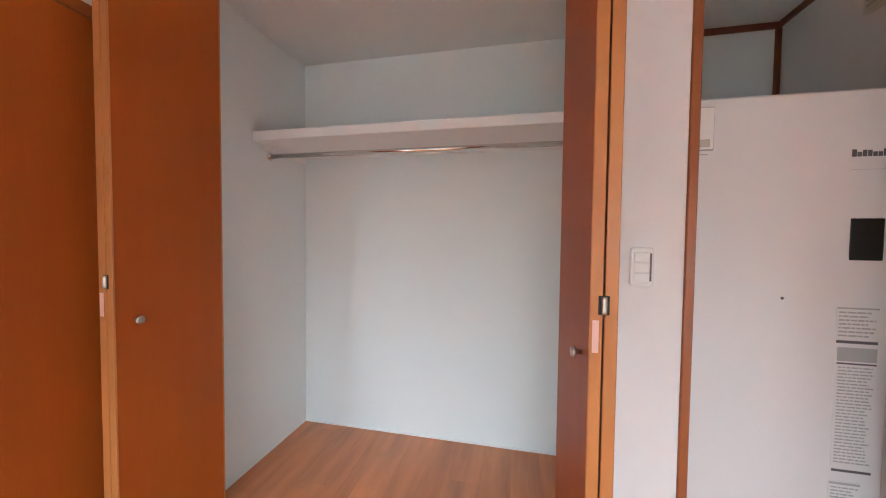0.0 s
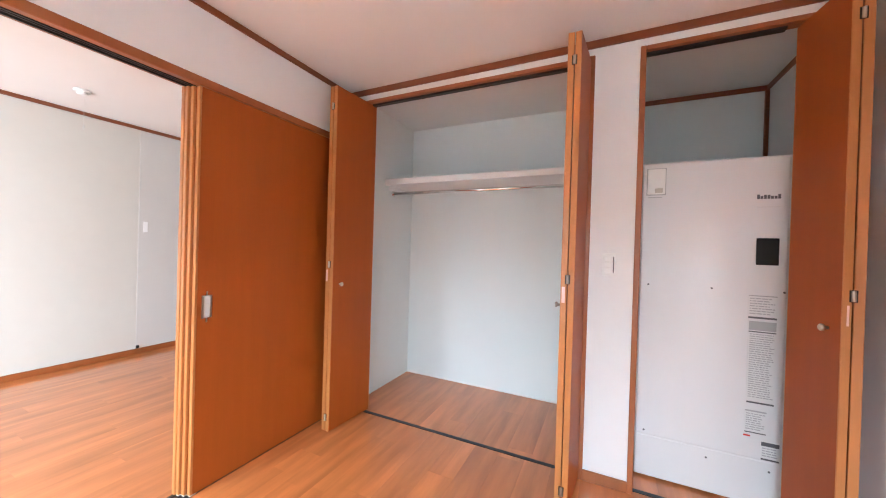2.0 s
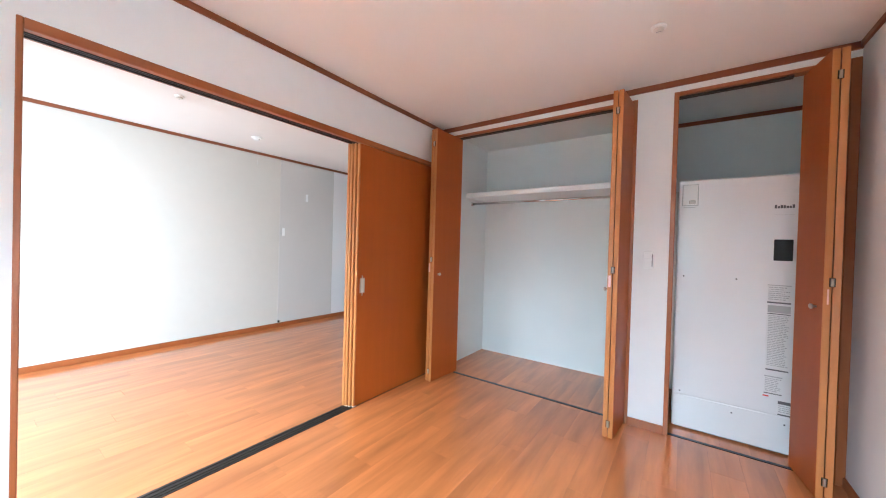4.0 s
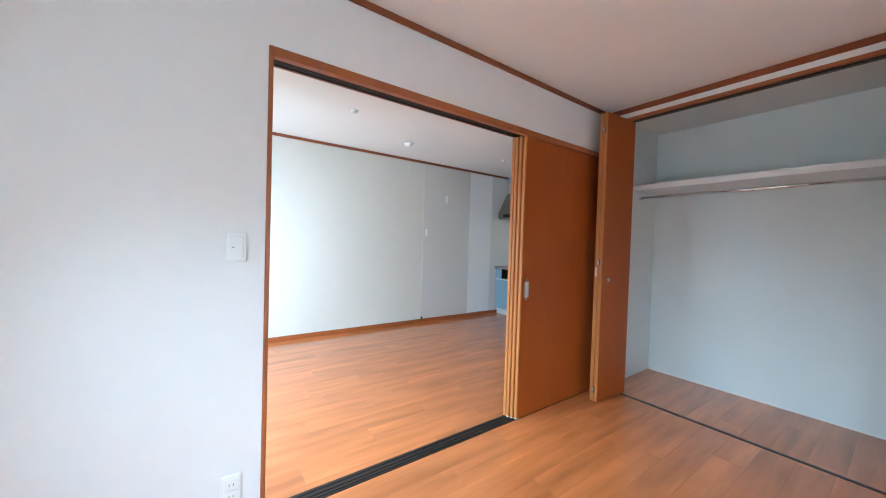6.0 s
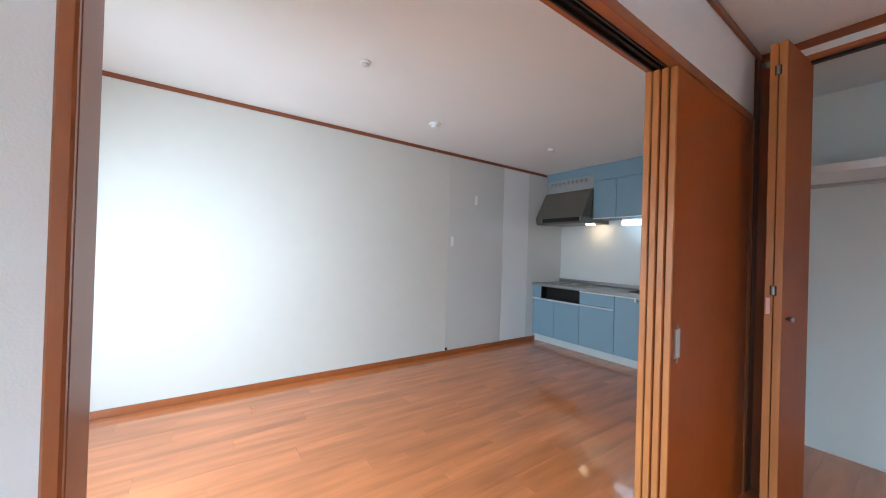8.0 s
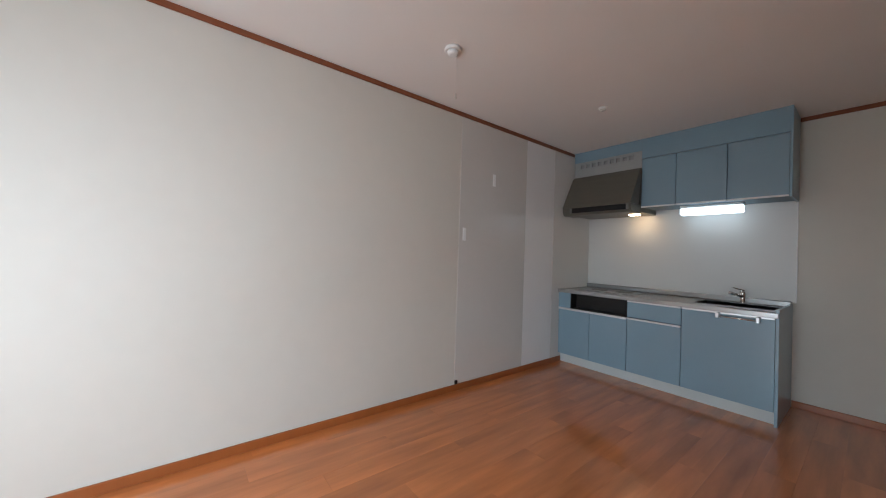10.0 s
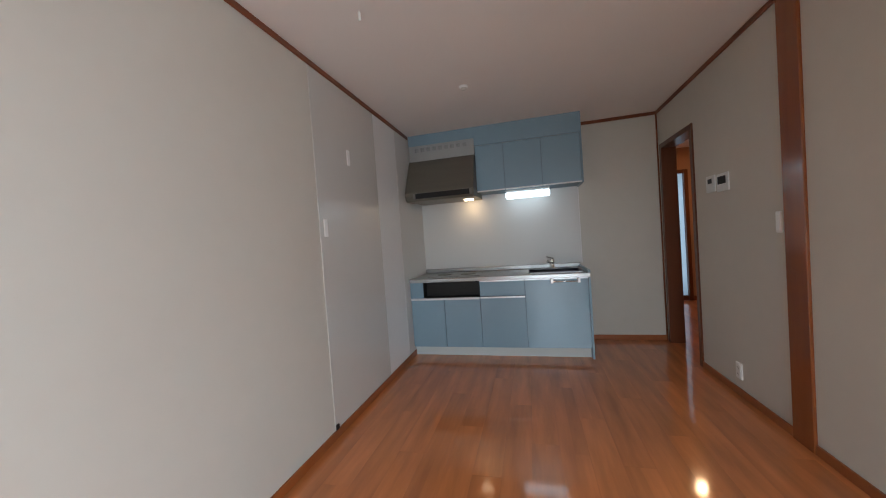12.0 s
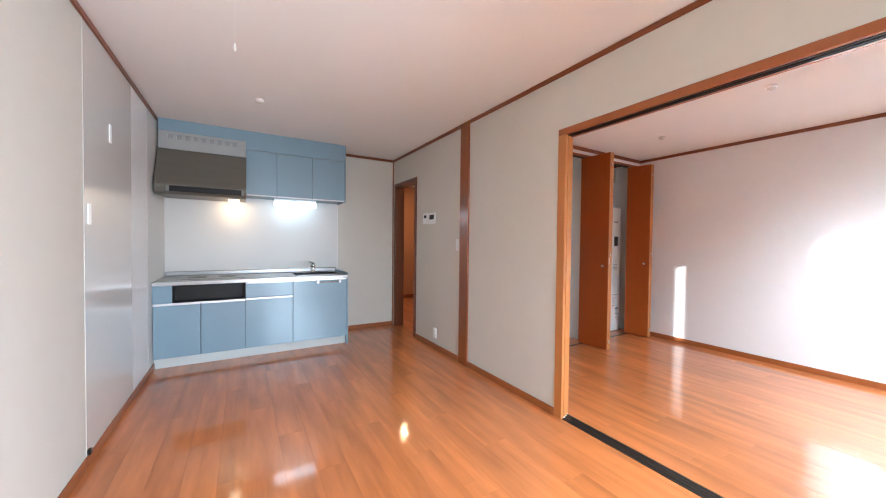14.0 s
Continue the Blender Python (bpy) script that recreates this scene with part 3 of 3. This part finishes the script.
vent = thing("wall_vent", (BX, 0.42, 2.20), "grey louvred vent on the heater closet wall", "vent")
part("frame", box((-0.02, -0.09, -0.09), (0, 0.09, 0.09), 0.006, 2), IVORY, vent)
for i in range(7):
    part("slat", box((-0.026, -0.07, -0.068 + i * 0.02), (-0.018, 0.07, -0.060 + i * 0.02), 0.001), NICKEL, vent)


# ---- switches and sockets ----
def wall_plate(name, m, w, h, label, category, rockers=1, dark=0, socket=False):
    """A wall plate in its own x-z plane, facing -y, put in place by m."""
    p = thing(name, (0, 0, 0), label, category)
    p.matrix_basis = m
    bm = box((-w / 2, -0.008, -h / 2), (w / 2, 0, h / 2))
    bmesh.ops.bevel(bm, geom=[e for e in bm.edges if abs(e.verts[0].co.y - e.verts[1].co.y) > 0.004], offset=0.010, segments=5, affect="EDGES", profile=0.5)
    bmesh.ops.bevel(bm, geom=[e for e in bm.edges if e.verts[0].co.y < -0.007 and e.verts[1].co.y < -0.007], offset=0.0035, segments=3, affect="EDGES", profile=0.5)
    part("plate", bm, PLASTIC, p)
    for i in range(rockers):
        z0 = -h * 0.39 + i * (h * 0.78 / rockers)
        z1 = z0 + h * 0.78 / rockers - 0.002
        part("rocker", box((-w * 0.35, -0.011, z0), (w * 0.35, -0.007, z1), 0.002, 2), PLASTIC, p)
        if socket:
            for u in (-0.007, 0.007):
                part("slot", box((u - 0.001, -0.0115, (z0 + z1) / 2 - 0.005), (u + 0.001, -0.0108, (z0 + z1) / 2 + 0.005)), BLACK, p)
    if dark:
        part("display", box((-w * 0.22, -0.0125, h * 0.02), (w * 0.22, -0.0105, h * 0.30), 0.001), BLACK, p, "dark display")
    return p


FACE_E = Matrix.Rotation(radians(90), 4, "Z")      # on a wall whose room lies towards +x
FACE_W = Matrix.Rotation(radians(-90), 4, "Z")     # room towards -x
s = wall_plate("light_switch", Matrix.Translation((0, -2.716, 1.172)) @ FACE_E, 0.074, 0.118, "white rocker light switch on the white bedroom wall", "switch")
part("indicator", box((-0.014, -0.0118, -0.002), (-0.006, -0.0105, 0.0005)), INK, s)
wall_plate("wall_socket", Matrix.Translation((0, -2.718, 0.195)) @ FACE_E, 0.070, 0.120, "white double wall socket low on the bedroom wall", "socket", 2, 0, True)
s = wall_plate("light_switch", Matrix.Translation((1.770, 0, 1.163)), 0.064, 0.118, "white three-gang switch on the pier between the closets", "switch", 3)
part("grey_strip", box((0.020, -0.0116, -0.042), (0.025, -0.0075, 0.042)), INK, s)
wall_plate("heater_remote", Matrix.Translation((RX, 0.985, 1.500)) @ FACE_W, 0.130, 0.125, "white bath remote with a small dark display", "remote", 0, 1)
s = wall_plate("intercom", Matrix.Translation((RX, 0.822, 1.492)) @ FACE_W, 0.150, 0.128, "white intercom with a black screen", "intercom", 0, 1)
part("screen", box((-0.050, -0.0135, -0.012), (0.050, -0.0105, 0.042), 0.001), BLACK, s, "black screen")
wall_plate("light_switch", Matrix.Translation((RX, 0.282, 1.190)) @ FACE_W, 0.044, 0.120, "white light switch beside the wooden post", "switch")
wall_plate("wall_socket", Matrix.Translation((RX, 0.730, 0.175)) @ FACE_W, 0.070, 0.115, "white wall socket low on the beige wall", "socket", 2, 0, True)


# ---- ceiling fittings ----
def ceiling_rosette(x, y, z, label):
    r = thing("ceiling_rosette", (x, y, z), label, "ceiling fitting", "ceiling rosettes")
    part("base", turned([(0.030, 0), (0.034, 0.004), (0.034, 0.012), (0.028, 0.016)], 24, "-z"), PLASTIC, r)
    part("socket", turned([(0.024, 0.015), (0.022, 0.026), (0.012, 0.028)], 24, "-z"), IVORY, r)
    part("slot", box((-0.012, -0.002, -0.0295), (0.012, 0.002, -0.0275)), INK_SOFT, r)
    return r


ceiling_rosette(-1.475, -1.695, HL, "small white ceiling rosette on the living room ceiling")
ceiling_rosette(-1.865, 0.63, HL, "small white ceiling rosette near the kitchen")
ceiling_rosette(1.829, -0.705, HB, "small white ceiling rosette on the bedroom ceiling")
ceiling_rosette(1.249, -1.726, HB, "small white ceiling rosette on the bedroom ceiling")
al = thing("fire_alarm", (-2.06, -0.79, HL), "round white fire alarm with a hanging pull cord", "fire alarm")
part("base", turned([(0.050, 0), (0.052, 0.006), (0.052, 0.014), (0.046, 0.020)], 28, "-z"), PLASTIC, al)
part("sensor", turned([(0.036, 0.019), (0.032, 0.034), (0.018, 0.040)], 24, "-z"), PLASTIC, al)
part("cord", turned([(0.0005, 0.018), (0.0005, 0.285)], 8, "-z", (0.038, 0, 0)), PLASTIC, al)
part("cord_knob", turned([(0.002, 0.280), (0.005, 0.288), (0.006, 0.312), (0.003, 0.318)], 14, "-z", (0.038, 0, 0)), IVORY, al)

# ---- glossy board on the west wall ----
gp = thing("wall_board", (LX, -0.14, 0), "tall glossy grey board fixed on the living room wall", "wall board")
part("board", box((0.0005, 0.006, 0.057), (0.003, 0.892, HL - 0.036), 0.0005), GREYPANEL, gp)
part("edge_profile", box((0.0005, 0.000, 0.057), (0.0036, 0.0055, HL - 0.036), 0.0004), GREYPANEL, gp, "white vertical edge profile")
part("floor_latch", box((0.0036, 0.000, 0.060), (0.018, 0.026, 0.090), 0.002), BLACK, gp, "small black latch near the floor")
for y, z in ((0.060, 1.350), (0.415, 1.875)):
    part("plate", box((0.003, y - 0.018, z - 0.056), (0.010, y + 0.018, z + 0.056), 0.002, 2), PLASTIC, gp, "small white plate")

structure("wall_panel", box((LX, 0.754, 0.057), (LX + 0.002, 1.243, HL - 0.036), 0.0005), WHITE_BOARD, "plain white panel between the glossy board and the kitchen", "panel")

# ---- kitchen ----
YF, YK, YB = 1.385, 1.440, KY
CX0, CX1 = LX + 0.006, -0.915
TOPZ = 0.820


def cabinet(name, x0, x1, z0, z1, yf, yb, label, doors, handle, group, cat="cabinet"):
    """A cabinet unit: a hollow body and fronts. doors: rows of (x0, x1, z0, z1)."""
    c = thing(name, (x0, yb, z0), label, cat, group)
    w, d, h = x1 - x0, yb - yf, z1 - z0
    t = 0.016
    part("body", boxes(((0, -d + 0.02, 0), (t, 0, h)), ((w - t, -d + 0.02, 0), (w, 0, h)), ((t, -d + 0.02, 0), (w - t, 0, t)),
                       ((t, -d + 0.02, h - t), (w - t, 0, h)), ((t, -0.012, t), (w - t, 0, h - t))), BLUE_EDGE, c)
    for a, b, e, f in doors:
        dr = part("door", box((a - x0 + 0.0025, -d, e - z0 + 0.002), (b - x0 - 0.0025, -d + 0.019, f - z0 - 0.002), 0.0015, 2), BLUE, c, "pale blue laminate front")
        if handle == "top":
            part("handle", box((a - x0 + 0.003, -d - 0.012, f - z0 - 0.016), (b - x0 - 0.003, -d + 0.0, f - z0 + 0.001), 0.003, 2), ALU, dr, "aluminium handle strip")
        if handle == "bottom":
            part("handle", box((a - x0 + 0.003, -d - 0.010, e - z0 - 0.010), (b - x0 - 0.003, -d + 0.012, e - z0 + 0.003), 0.003, 2), WHITE_BOARD, dr, "white handle strip")
    return c


BASE_G = "kitchen base cabinets"
cabinet("base_cabinet", CX0, -1.964, 0.100, 0.612, YF, YB, "pale blue two-door base cabinet below the cooker", ((CX0, -2.341, 0.100, 0.612), (-2.341, -1.964, 0.100, 0.612)), "top", BASE_G)
dc = cabinet("drawer_cabinet", -1.964, -1.516, 0.100, 0.785, YF, YB, "pale blue base cabinet with a drawer", ((-1.964, -1.516, 0.100, 0.619), (-1.964, -1.516, 0.622, 0.785)), "top", BASE_G)
sc = cabinet("sink_cabinet", -1.516, -0.932, 0.100, 0.785, YF, YB, "pale blue sink cabinet with a towel bar", ((-1.516, -0.932, 0.100, 0.785),), "top", BASE_G)
tb = part("towel_bar", turned([(0.006, 0.0), (0.006, 0.25)], 14, "x", (0.25, YF - YB - 0.045, 0.652)), CHROME, sc, "chrome towel bar")
for u in (0.255, 0.495):
    part("bracket", box((u - 0.012, YF - YB - 0.055, 0.638), (u + 0.012, YF - YB, 0.680), 0.004, 2), ALU, sc)
solid("side_panel", box((-0.932, YF - 0.004, 0.0), (-0.912, YB - 0.002, 0.848), 0.002, 2), BLUE, "pale blue end panel of the kitchen unit", "panel")
solid("plinth", box((CX0, YK, 0.0), (-0.934, YK + 0.016, 0.098), 0.001), KICK, "pale grey plinth below the base cabinets", "plinth")
gr = thing("grill_recess", (CX0, YB, 0.614), "dark open grill recess below the hob", "grill")
part("filler", box((0.0, YF - YB - 0.002, 0.002), (0.145, YF - YB + 0.014, 0.186), 0.002), BLUE, gr, "pale blue filler plate")
x_g = -1.966 - CX0
part("recess", boxes(((0.145, YF - YB + 0.11, 0.002), (x_g, YF - YB + 0.12, 0.186)), ((0.145, YF - YB, 0.002), (x_g, YF - YB + 0.12, 0.008)),
                     ((0.145, YF - YB, 0.180), (x_g, YF - YB + 0.12, 0.186)), ((0.145, YF - YB, 0.002), (0.151, YF - YB + 0.12, 0.186)),
                     ((x_g - 0.006, YF - YB, 0.002), (x_g, YF - YB + 0.12, 0.186))), CAVITY, gr, "dark recess")
part("sill", box((0.0, YF - YB - 0.010, -0.006), (x_g, YF - YB + 0.01, 0.004), 0.002), ALU, gr, "aluminium sill")

wt = thing("worktop", (CX0, YB, TOPZ), "stainless steel worktop with a sink", "worktop")
W = CX1 - CX0
D = YB - YF + 0.02
SX0, SX1, SY0, SY1 = 1.235, 1.745, -0.485, -0.130
part("top", boxes(((0, -D, -0.030), (SX0, 0, 0)), ((SX1, -D, -0.030), (W, 0, 0)), ((SX0, -D, -0.030), (SX1, SY0, 0)), ((SX0, SY1, -0.030), (SX1, 0, 0)), bev=0.0006), STEEL, wt)
part("front_lip", box((0, -D - 0.006, -0.036), (W, -D + 0.004, 0.003), 0.004, 3), STEEL, wt)
part("upstand", box((0, -0.035, 0), (W, 0, 0.050), 0.008, 3), STEEL, wt)
part("drain_rim", boxes(((SX0 - 0.006, SY0 - 0.006, 0), (SX1 + 0.006, SY0, 0.003)), ((SX0 - 0.006, SY1, 0), (SX1 + 0.006, SY1 + 0.006, 0.003)),
                        ((SX0 - 0.006, SY0, 0), (SX0, SY1, 0.003)), ((SX1, SY0, 0), (SX1 + 0.006, SY1, 0.003))), STEEL, wt)
bowl = part("sink_bowl", boxes(((SX0, SY0, -0.18), (SX1, SY1, -0.172)), ((SX0 - 0.003, SY0, -0.18), (SX0, SY1, -0.001)), ((SX1, SY0, -0.18), (SX1 + 0.003, SY1, -0.001)),
                               ((SX0, SY0 - 0.003, -0.18), (SX1, SY0, -0.001)), ((SX0, SY1, -0.18), (SX1, SY1 + 0.003, -0.001))), STEEL, wt, "stainless sink bowl")
part("drain", turned([(0.055, 0), (0.055, 0.004), (0.03, 0.004)], 24, "z", ((SX0 + SX1) / 2, -0.25, -0.172)), BLACK, bowl)
hob = thing("hob", (CX0 + 0.16, YB - 0.10, TOPZ), "flush stainless hob plate let into the worktop", "hob")
part("plate", box((0, -0.40, 0), (0.58, 0, 0.006), 0.002), STEEL, hob)
for u, v, r in ((0.15, -0.22, 0.085), (0.42, -0.22, 0.085)):
    part("ring", turned([(r, 0.006), (r, 0.009), (r - 0.012, 0.010)], 32, "z", (u, v, 0)), HOODM, hob)
fc = thing("faucet", (-1.215, 1.915, TOPZ), "chrome single-lever kitchen faucet", "faucet")
part("base", turned([(0.030, 0), (0.030, 0.010), (0.023, 0.016), (0.022, 0.060), (0.024, 0.085), (0.022, 0.105), (0.012, 0.112)], 24, "z"), CHROME, fc)
bm = turned([(0.0135, 0), (0.0135, 0.120), (0.015, 0.124), (0.015, 0.165), (0.012, 0.168)], 18, "-y")
bmesh.ops.transform(bm, matrix=Matrix.Translation((0, -0.010, 0.062)) @ Matrix.Rotation(radians(-20), 4, "Z") @ Matrix.Rotation(radians(-12), 4, "X"), verts=bm.verts)
part("spout", bm, CHROME, fc)
bm = box((-0.013, -0.085, 0.0), (0.013, 0.012, 0.011), 0.005, 3)
bmesh.ops.transform(bm, matrix=Matrix.Translation((0, 0, 0.112)) @ Matrix.Rotation(radians(-50), 4, "Z") @ Matrix.Rotation(radians(-14), 4, "X"), verts=bm.verts)
part("lever", bm, CHROME, fc)

# splash panels
structure("splash_panel", box((LX, KY - 0.004, 0.866), (-0.894, KY, 1.72), 0.001), SPLASH, "glossy pale splash panel behind the worktop", "panel")
structure("splash_trim", box((-0.897, KY - 0.007, 0.860), (-0.888, KY, 1.72), 0.002), WHITE_BOARD, "white edge trim of the splash panel", "trim")
structure("splash_panel_side", box((LX, 1.245, 0.057), (LX + 0.004, KY - 0.004, HL - 0.036), 0.001), SPLASH, "glossy pale side panel beside the hob", "panel")

# upper cabinets
YU = 1.620
UP_G = "kitchen wall cabinets"
for a, b in ((-1.956, -1.656), (-1.656, -1.277), (-1.277, -0.901)):
    cabinet("wall_cabinet", a, b, 1.712, 2.195, YU, YB, "pale blue wall cabinet above the worktop", ((a, b, 1.712, 2.195),), "bottom", UP_G)
cf = thing("cabinet_fascia", (0, YU, 0), "pale blue fascia closing the gap to the ceiling", "fascia")
part("hood_fascia", box((LX + 0.016, 0.001, 2.283), (-1.957, 0.018, HL), 0.001), BLUE, cf)
part("front_fascia", box((-1.957, 0.001, 2.198), (-0.901, 0.018, HL), 0.001), BLUE, cf)
part("end_panel", box((-0.901, -0.002, 1.700), (-0.885, YB - 0.016 - YU, HL), 0.001), BLUE, cf)
vp = thing("vent_panel", (LX + 0.016, YU, 2.110), "grey panel with a row of square vent holes above the hood", "vent panel")
wv = -1.958 - LX - 0.016
bm = bmesh.new()
n = 9
x0h, pit, hw = 0.075, (wv - 0.13) / n, 0.042
zs0, zs1 = 0.100, 0.145
bm_box(bm, (0, 0.004, 0), (wv, 0.018, zs0))
bm_box(bm, (0, 0.004, zs1), (wv, 0.018, 0.172))
u = 0.0
for i in range(n):
    a = x0h + i * pit
    bm_box(bm, (u, 0.004, zs0), (a, 0.018, zs1))
    u = a + hw
bm_box(bm, (u, 0.004, zs0), (wv, 0.018, zs1))
part("plate", bm, mat("vent_plate", (0.36, 0.36, 0.345), 0.4, metal=0.2, var=0.04), vp)
part("backing", box((0.03, 0.030, 0.085), (wv - 0.02, 0.036, 0.16)), mat("vent_shadow", (0.29, 0.29, 0.28), 0.6), vp)

hd = thing("range_hood", (LX + 0.020, YB, 0), "dark brushed metal range hood with its lamp lit", "range hood")
hwid = -1.956 - LX - 0.020
prof = [(1.62, 2.105), (1.60, 2.105), (1.575, 2.075), (1.385, 1.742), (1.380, 1.725), (1.575, 1.735)]
bm = prism([(y - YB, z) for y, z in prof], "x", 0.0, hwid, 0.004)
part("canopy", bm, HOODM, hd)
part("front_band", prism([(1.392 - YB, 1.728), (1.388 - YB, 1.700), (1.402 - YB, 1.662), (1.440 - YB, 1.646), (1.62 - YB, 1.646), (1.62 - YB, 1.728)], "x", 0.0, hwid, 0.003), HOODM, hd)
part("lower_lip", prism([(1.386 - YB, 1.664), (1.404 - YB, 1.644), (1.46 - YB, 1.640), (1.46 - YB, 1.650)], "x", 0.010, hwid - 0.010, 0.002), HOODM, hd, "dark metal lower lip")
part("filter_slot", box((0.115, 1.383 - YB, 1.668), (hwid - 0.045, 1.40 - YB, 1.722), 0.003), BLACK, hd, "black filter slot")
for a in (0.090, hwid - 0.043):
    part("end_cap", box((a, 1.382 - YB, 1.670), (a + 0.022, 1.402 - YB, 1.720), 0.004, 2), mat("cap_grey", (0.20, 0.195, 0.18), 0.4), hd, "grey end cap beside the slot")
part("rear_box", box((0.0, 1.62 - YB, 1.66), (hwid, -0.006, 2.105), 0.003), HOODM, hd)
part("badge", box((hwid - 0.20, 1.434 - YB, 1.805), (hwid - 0.05, 1.440 - YB, 1.812)), BLACK, hd)
lampx = hwid - 0.115
part("hood_lamp", box((lampx - 0.050, 1.72 - YB, 1.640), (lampx + 0.050, 1.79 - YB, 1.662), 0.006, 2), BULB, hd, "lit warm lamp")

fl = thing("under_cabinet_lamp", (-1.435, 1.830, 1.712), "lit white fluorescent lamp below the wall cabinets", "lamp")
part("housing", box((-0.235, -0.045, -0.026), (0.235, 0.05, -0.0005), 0.006, 2), PLASTIC, fl)
part("diffuser", box((-0.234, -0.055, -0.092), (0.234, 0.045, -0.024), 0.018, 3), TUBE, fl, "glowing diffuser")
area("kitchen_tube_light", look((-1.435, 1.86, 1.612), (-1.435, 2.01, 1.36)), 0.42, 0.08, TUBE_W, (0.84, 0.94, 1.0))
area("hood_bulb_light", look((LX + 0.020 + lampx, 1.83, 1.625), (LX + 0.020 + lampx, 2.01, 1.36)), 0.09, 0.07, HOOD_W, (1.0, 0.66, 0.36))

# ---- hall ----
dl = thing("hall_downlight", (0.60, 3.15, HL), "round warm hall downlight", "lamp")
part("ring", turned([(0.06, 0), (0.062, 0.006), (0.05, 0.008)], 24, "-z"), PLASTIC, dl)
part("bulb", turned([(0.045, 0.008), (0.04, 0.014), (0.02, 0.018)], 24, "-z"), BULB, dl)
area("hall_lamp_light", look((0.60, 3.15, HL - 0.03), (0.60, 3.15, 0)), 0.1, 0.1, HALL_W, (1.0, 0.58, 0.28))
area("hall_door_daylight", look((0.78, 4.42, 1.05), (0.78, 3.0, 1.0)), 0.42, 1.95, 3.2, (0.74, 0.82, 1.0))
strip("trim", (1.286, HCB + TH, 1.86), (1.30, HALL_N, 1.90), TRIM, "dark wooden lintel strip in the hall", "moulding")
strip("hall_post", (0.32, 3.30, 0), (0.36, 3.36, HL), TRIM, "dark wooden door post in the hall", "post")

# ---- windows behind the walk ----


def window(name, wx, gap, label):
    x0, x1, z0, z1 = wx
    w = tagged(thing(name, (x0, SY, z0), label, "window"), kind="structure")
    wd, hh = x1 - x0, z1 - z0
    part("window_frame", boxes(((0, -0.12, 0), (0.058, -0.05, hh)), ((wd - 0.03, -0.12, 0), (wd, -0.05, hh)), ((0.058, -0.12, 0), (wd - 0.03, -0.05, 0.03)), ((0.058, -0.12, hh - 0.03), (wd - 0.03, -0.05, hh))), ALU, w)
    mid = wd / 2
    for a, b, y in ((0.03 + gap, mid + gap + 0.02, -0.07), (mid - 0.02, wd - 0.03, -0.10)):
        part("sash", boxes(((a, y - 0.012, 0.03), (a + 0.035, y + 0.012, hh - 0.03)), ((b - 0.035, y - 0.012, 0.03), (b, y + 0.012, hh - 0.03)),
                           ((a + 0.035, y - 0.012, 0.03), (b - 0.035, y + 0.012, 0.08)), ((a + 0.035, y - 0.012, hh - 0.08), (b - 0.035, y + 0.012, hh - 0.03))), ALU, w)
        part("pane", box((a + 0.035, y - 0.002, 0.08), (b - 0.035, y + 0.002, hh - 0.08)), FROST, w, "frosted glass pane")
    return w


window("window_1", LW, 0.0, "closed sliding window with frosted glass")
window("window_2", BW, 0.125, "sliding window with frosted glass, left slightly ajar")


# ---- floor boards, last ----
def floor_boards(name, x0, x1, y0, y1, wide, long, seed, label):
    fl = tagged(new(name, mesh_of(name, box((x0, y0, -0.08), (x1, y1, -0.004)), JOINT)), label, "floor", kind="structure")
    r = random.Random(seed)
    cache = {}
    g = 0.0004

    def board(w, l):
        key = (round(w, 4), round(l, 4))
        if key not in cache:
            bm = bmesh.new()
            c = 0.0002
            vs = [bm.verts.new(v) for v in ((0, 0, -0.004), (w, 0, -0.004), (w, l, -0.004), (0, l, -0.004), (0, 0, -c), (w, 0, -c), (w, l, -c), (0, l, -c),
                                            (c, c, 0), (w - c, c, 0), (w - c, l - c, 0), (c, l - c, 0))]
            for a in (0, 4):
                for i in range(4):
                    bm.faces.new((vs[a + i], vs[a + (i + 1) % 4], vs[a + 4 + (i + 1) % 4], vs[a + 4 + i]))
            bm.faces.new(vs[8:12])
            cache[key] = mesh_of("floor_board", bm, PLANK)
        return cache[key]
    x = x0
    row = 0
    while x < x1 - 0.004:
        w = min(wide, x1 - x)
        y = y0 - (row * 0.37 % 1.0) * long
        while y < y1 - 0.002:
            a, b = max(y, y0), min(y + long, y1)
            if b - a > 0.004:
                ob = new("floor_board", board(w - g, b - a - g))
                ob.parent = fl
                ob.location = (x, a, 0)
                ob.rotation_euler = (0, r.uniform(-0.0025, 0.0025), 0)
            y += long
        x += wide
        row += 1
    return fl


floor_boards("floor_living", LX, RX, SY, KY, 0.1515, 1.212, 1, "glossy orange-brown wood-look floor boards")
floor_boards("floor_bedroom", 0.0, BX, SY, 0.022, 0.1515, 1.212, 2, "glossy orange-brown wood-look floor boards")
floor_boards("floor_closet", 0.03, 1.675, 0.048, CB, 0.1515, 1.212, 3, "wood-look boards on the closet floor")
floor_boards("floor_heater_closet", 1.885, BX, 0.048, HCB, 0.1515, 1.212, 4, "wood-look boards on the heater closet floor")
floor_boards("floor_hall", RX, 1.42, HCB + TH, HALL_N, 0.1515, 1.212, 5, "wood-look boards of the hall floor")
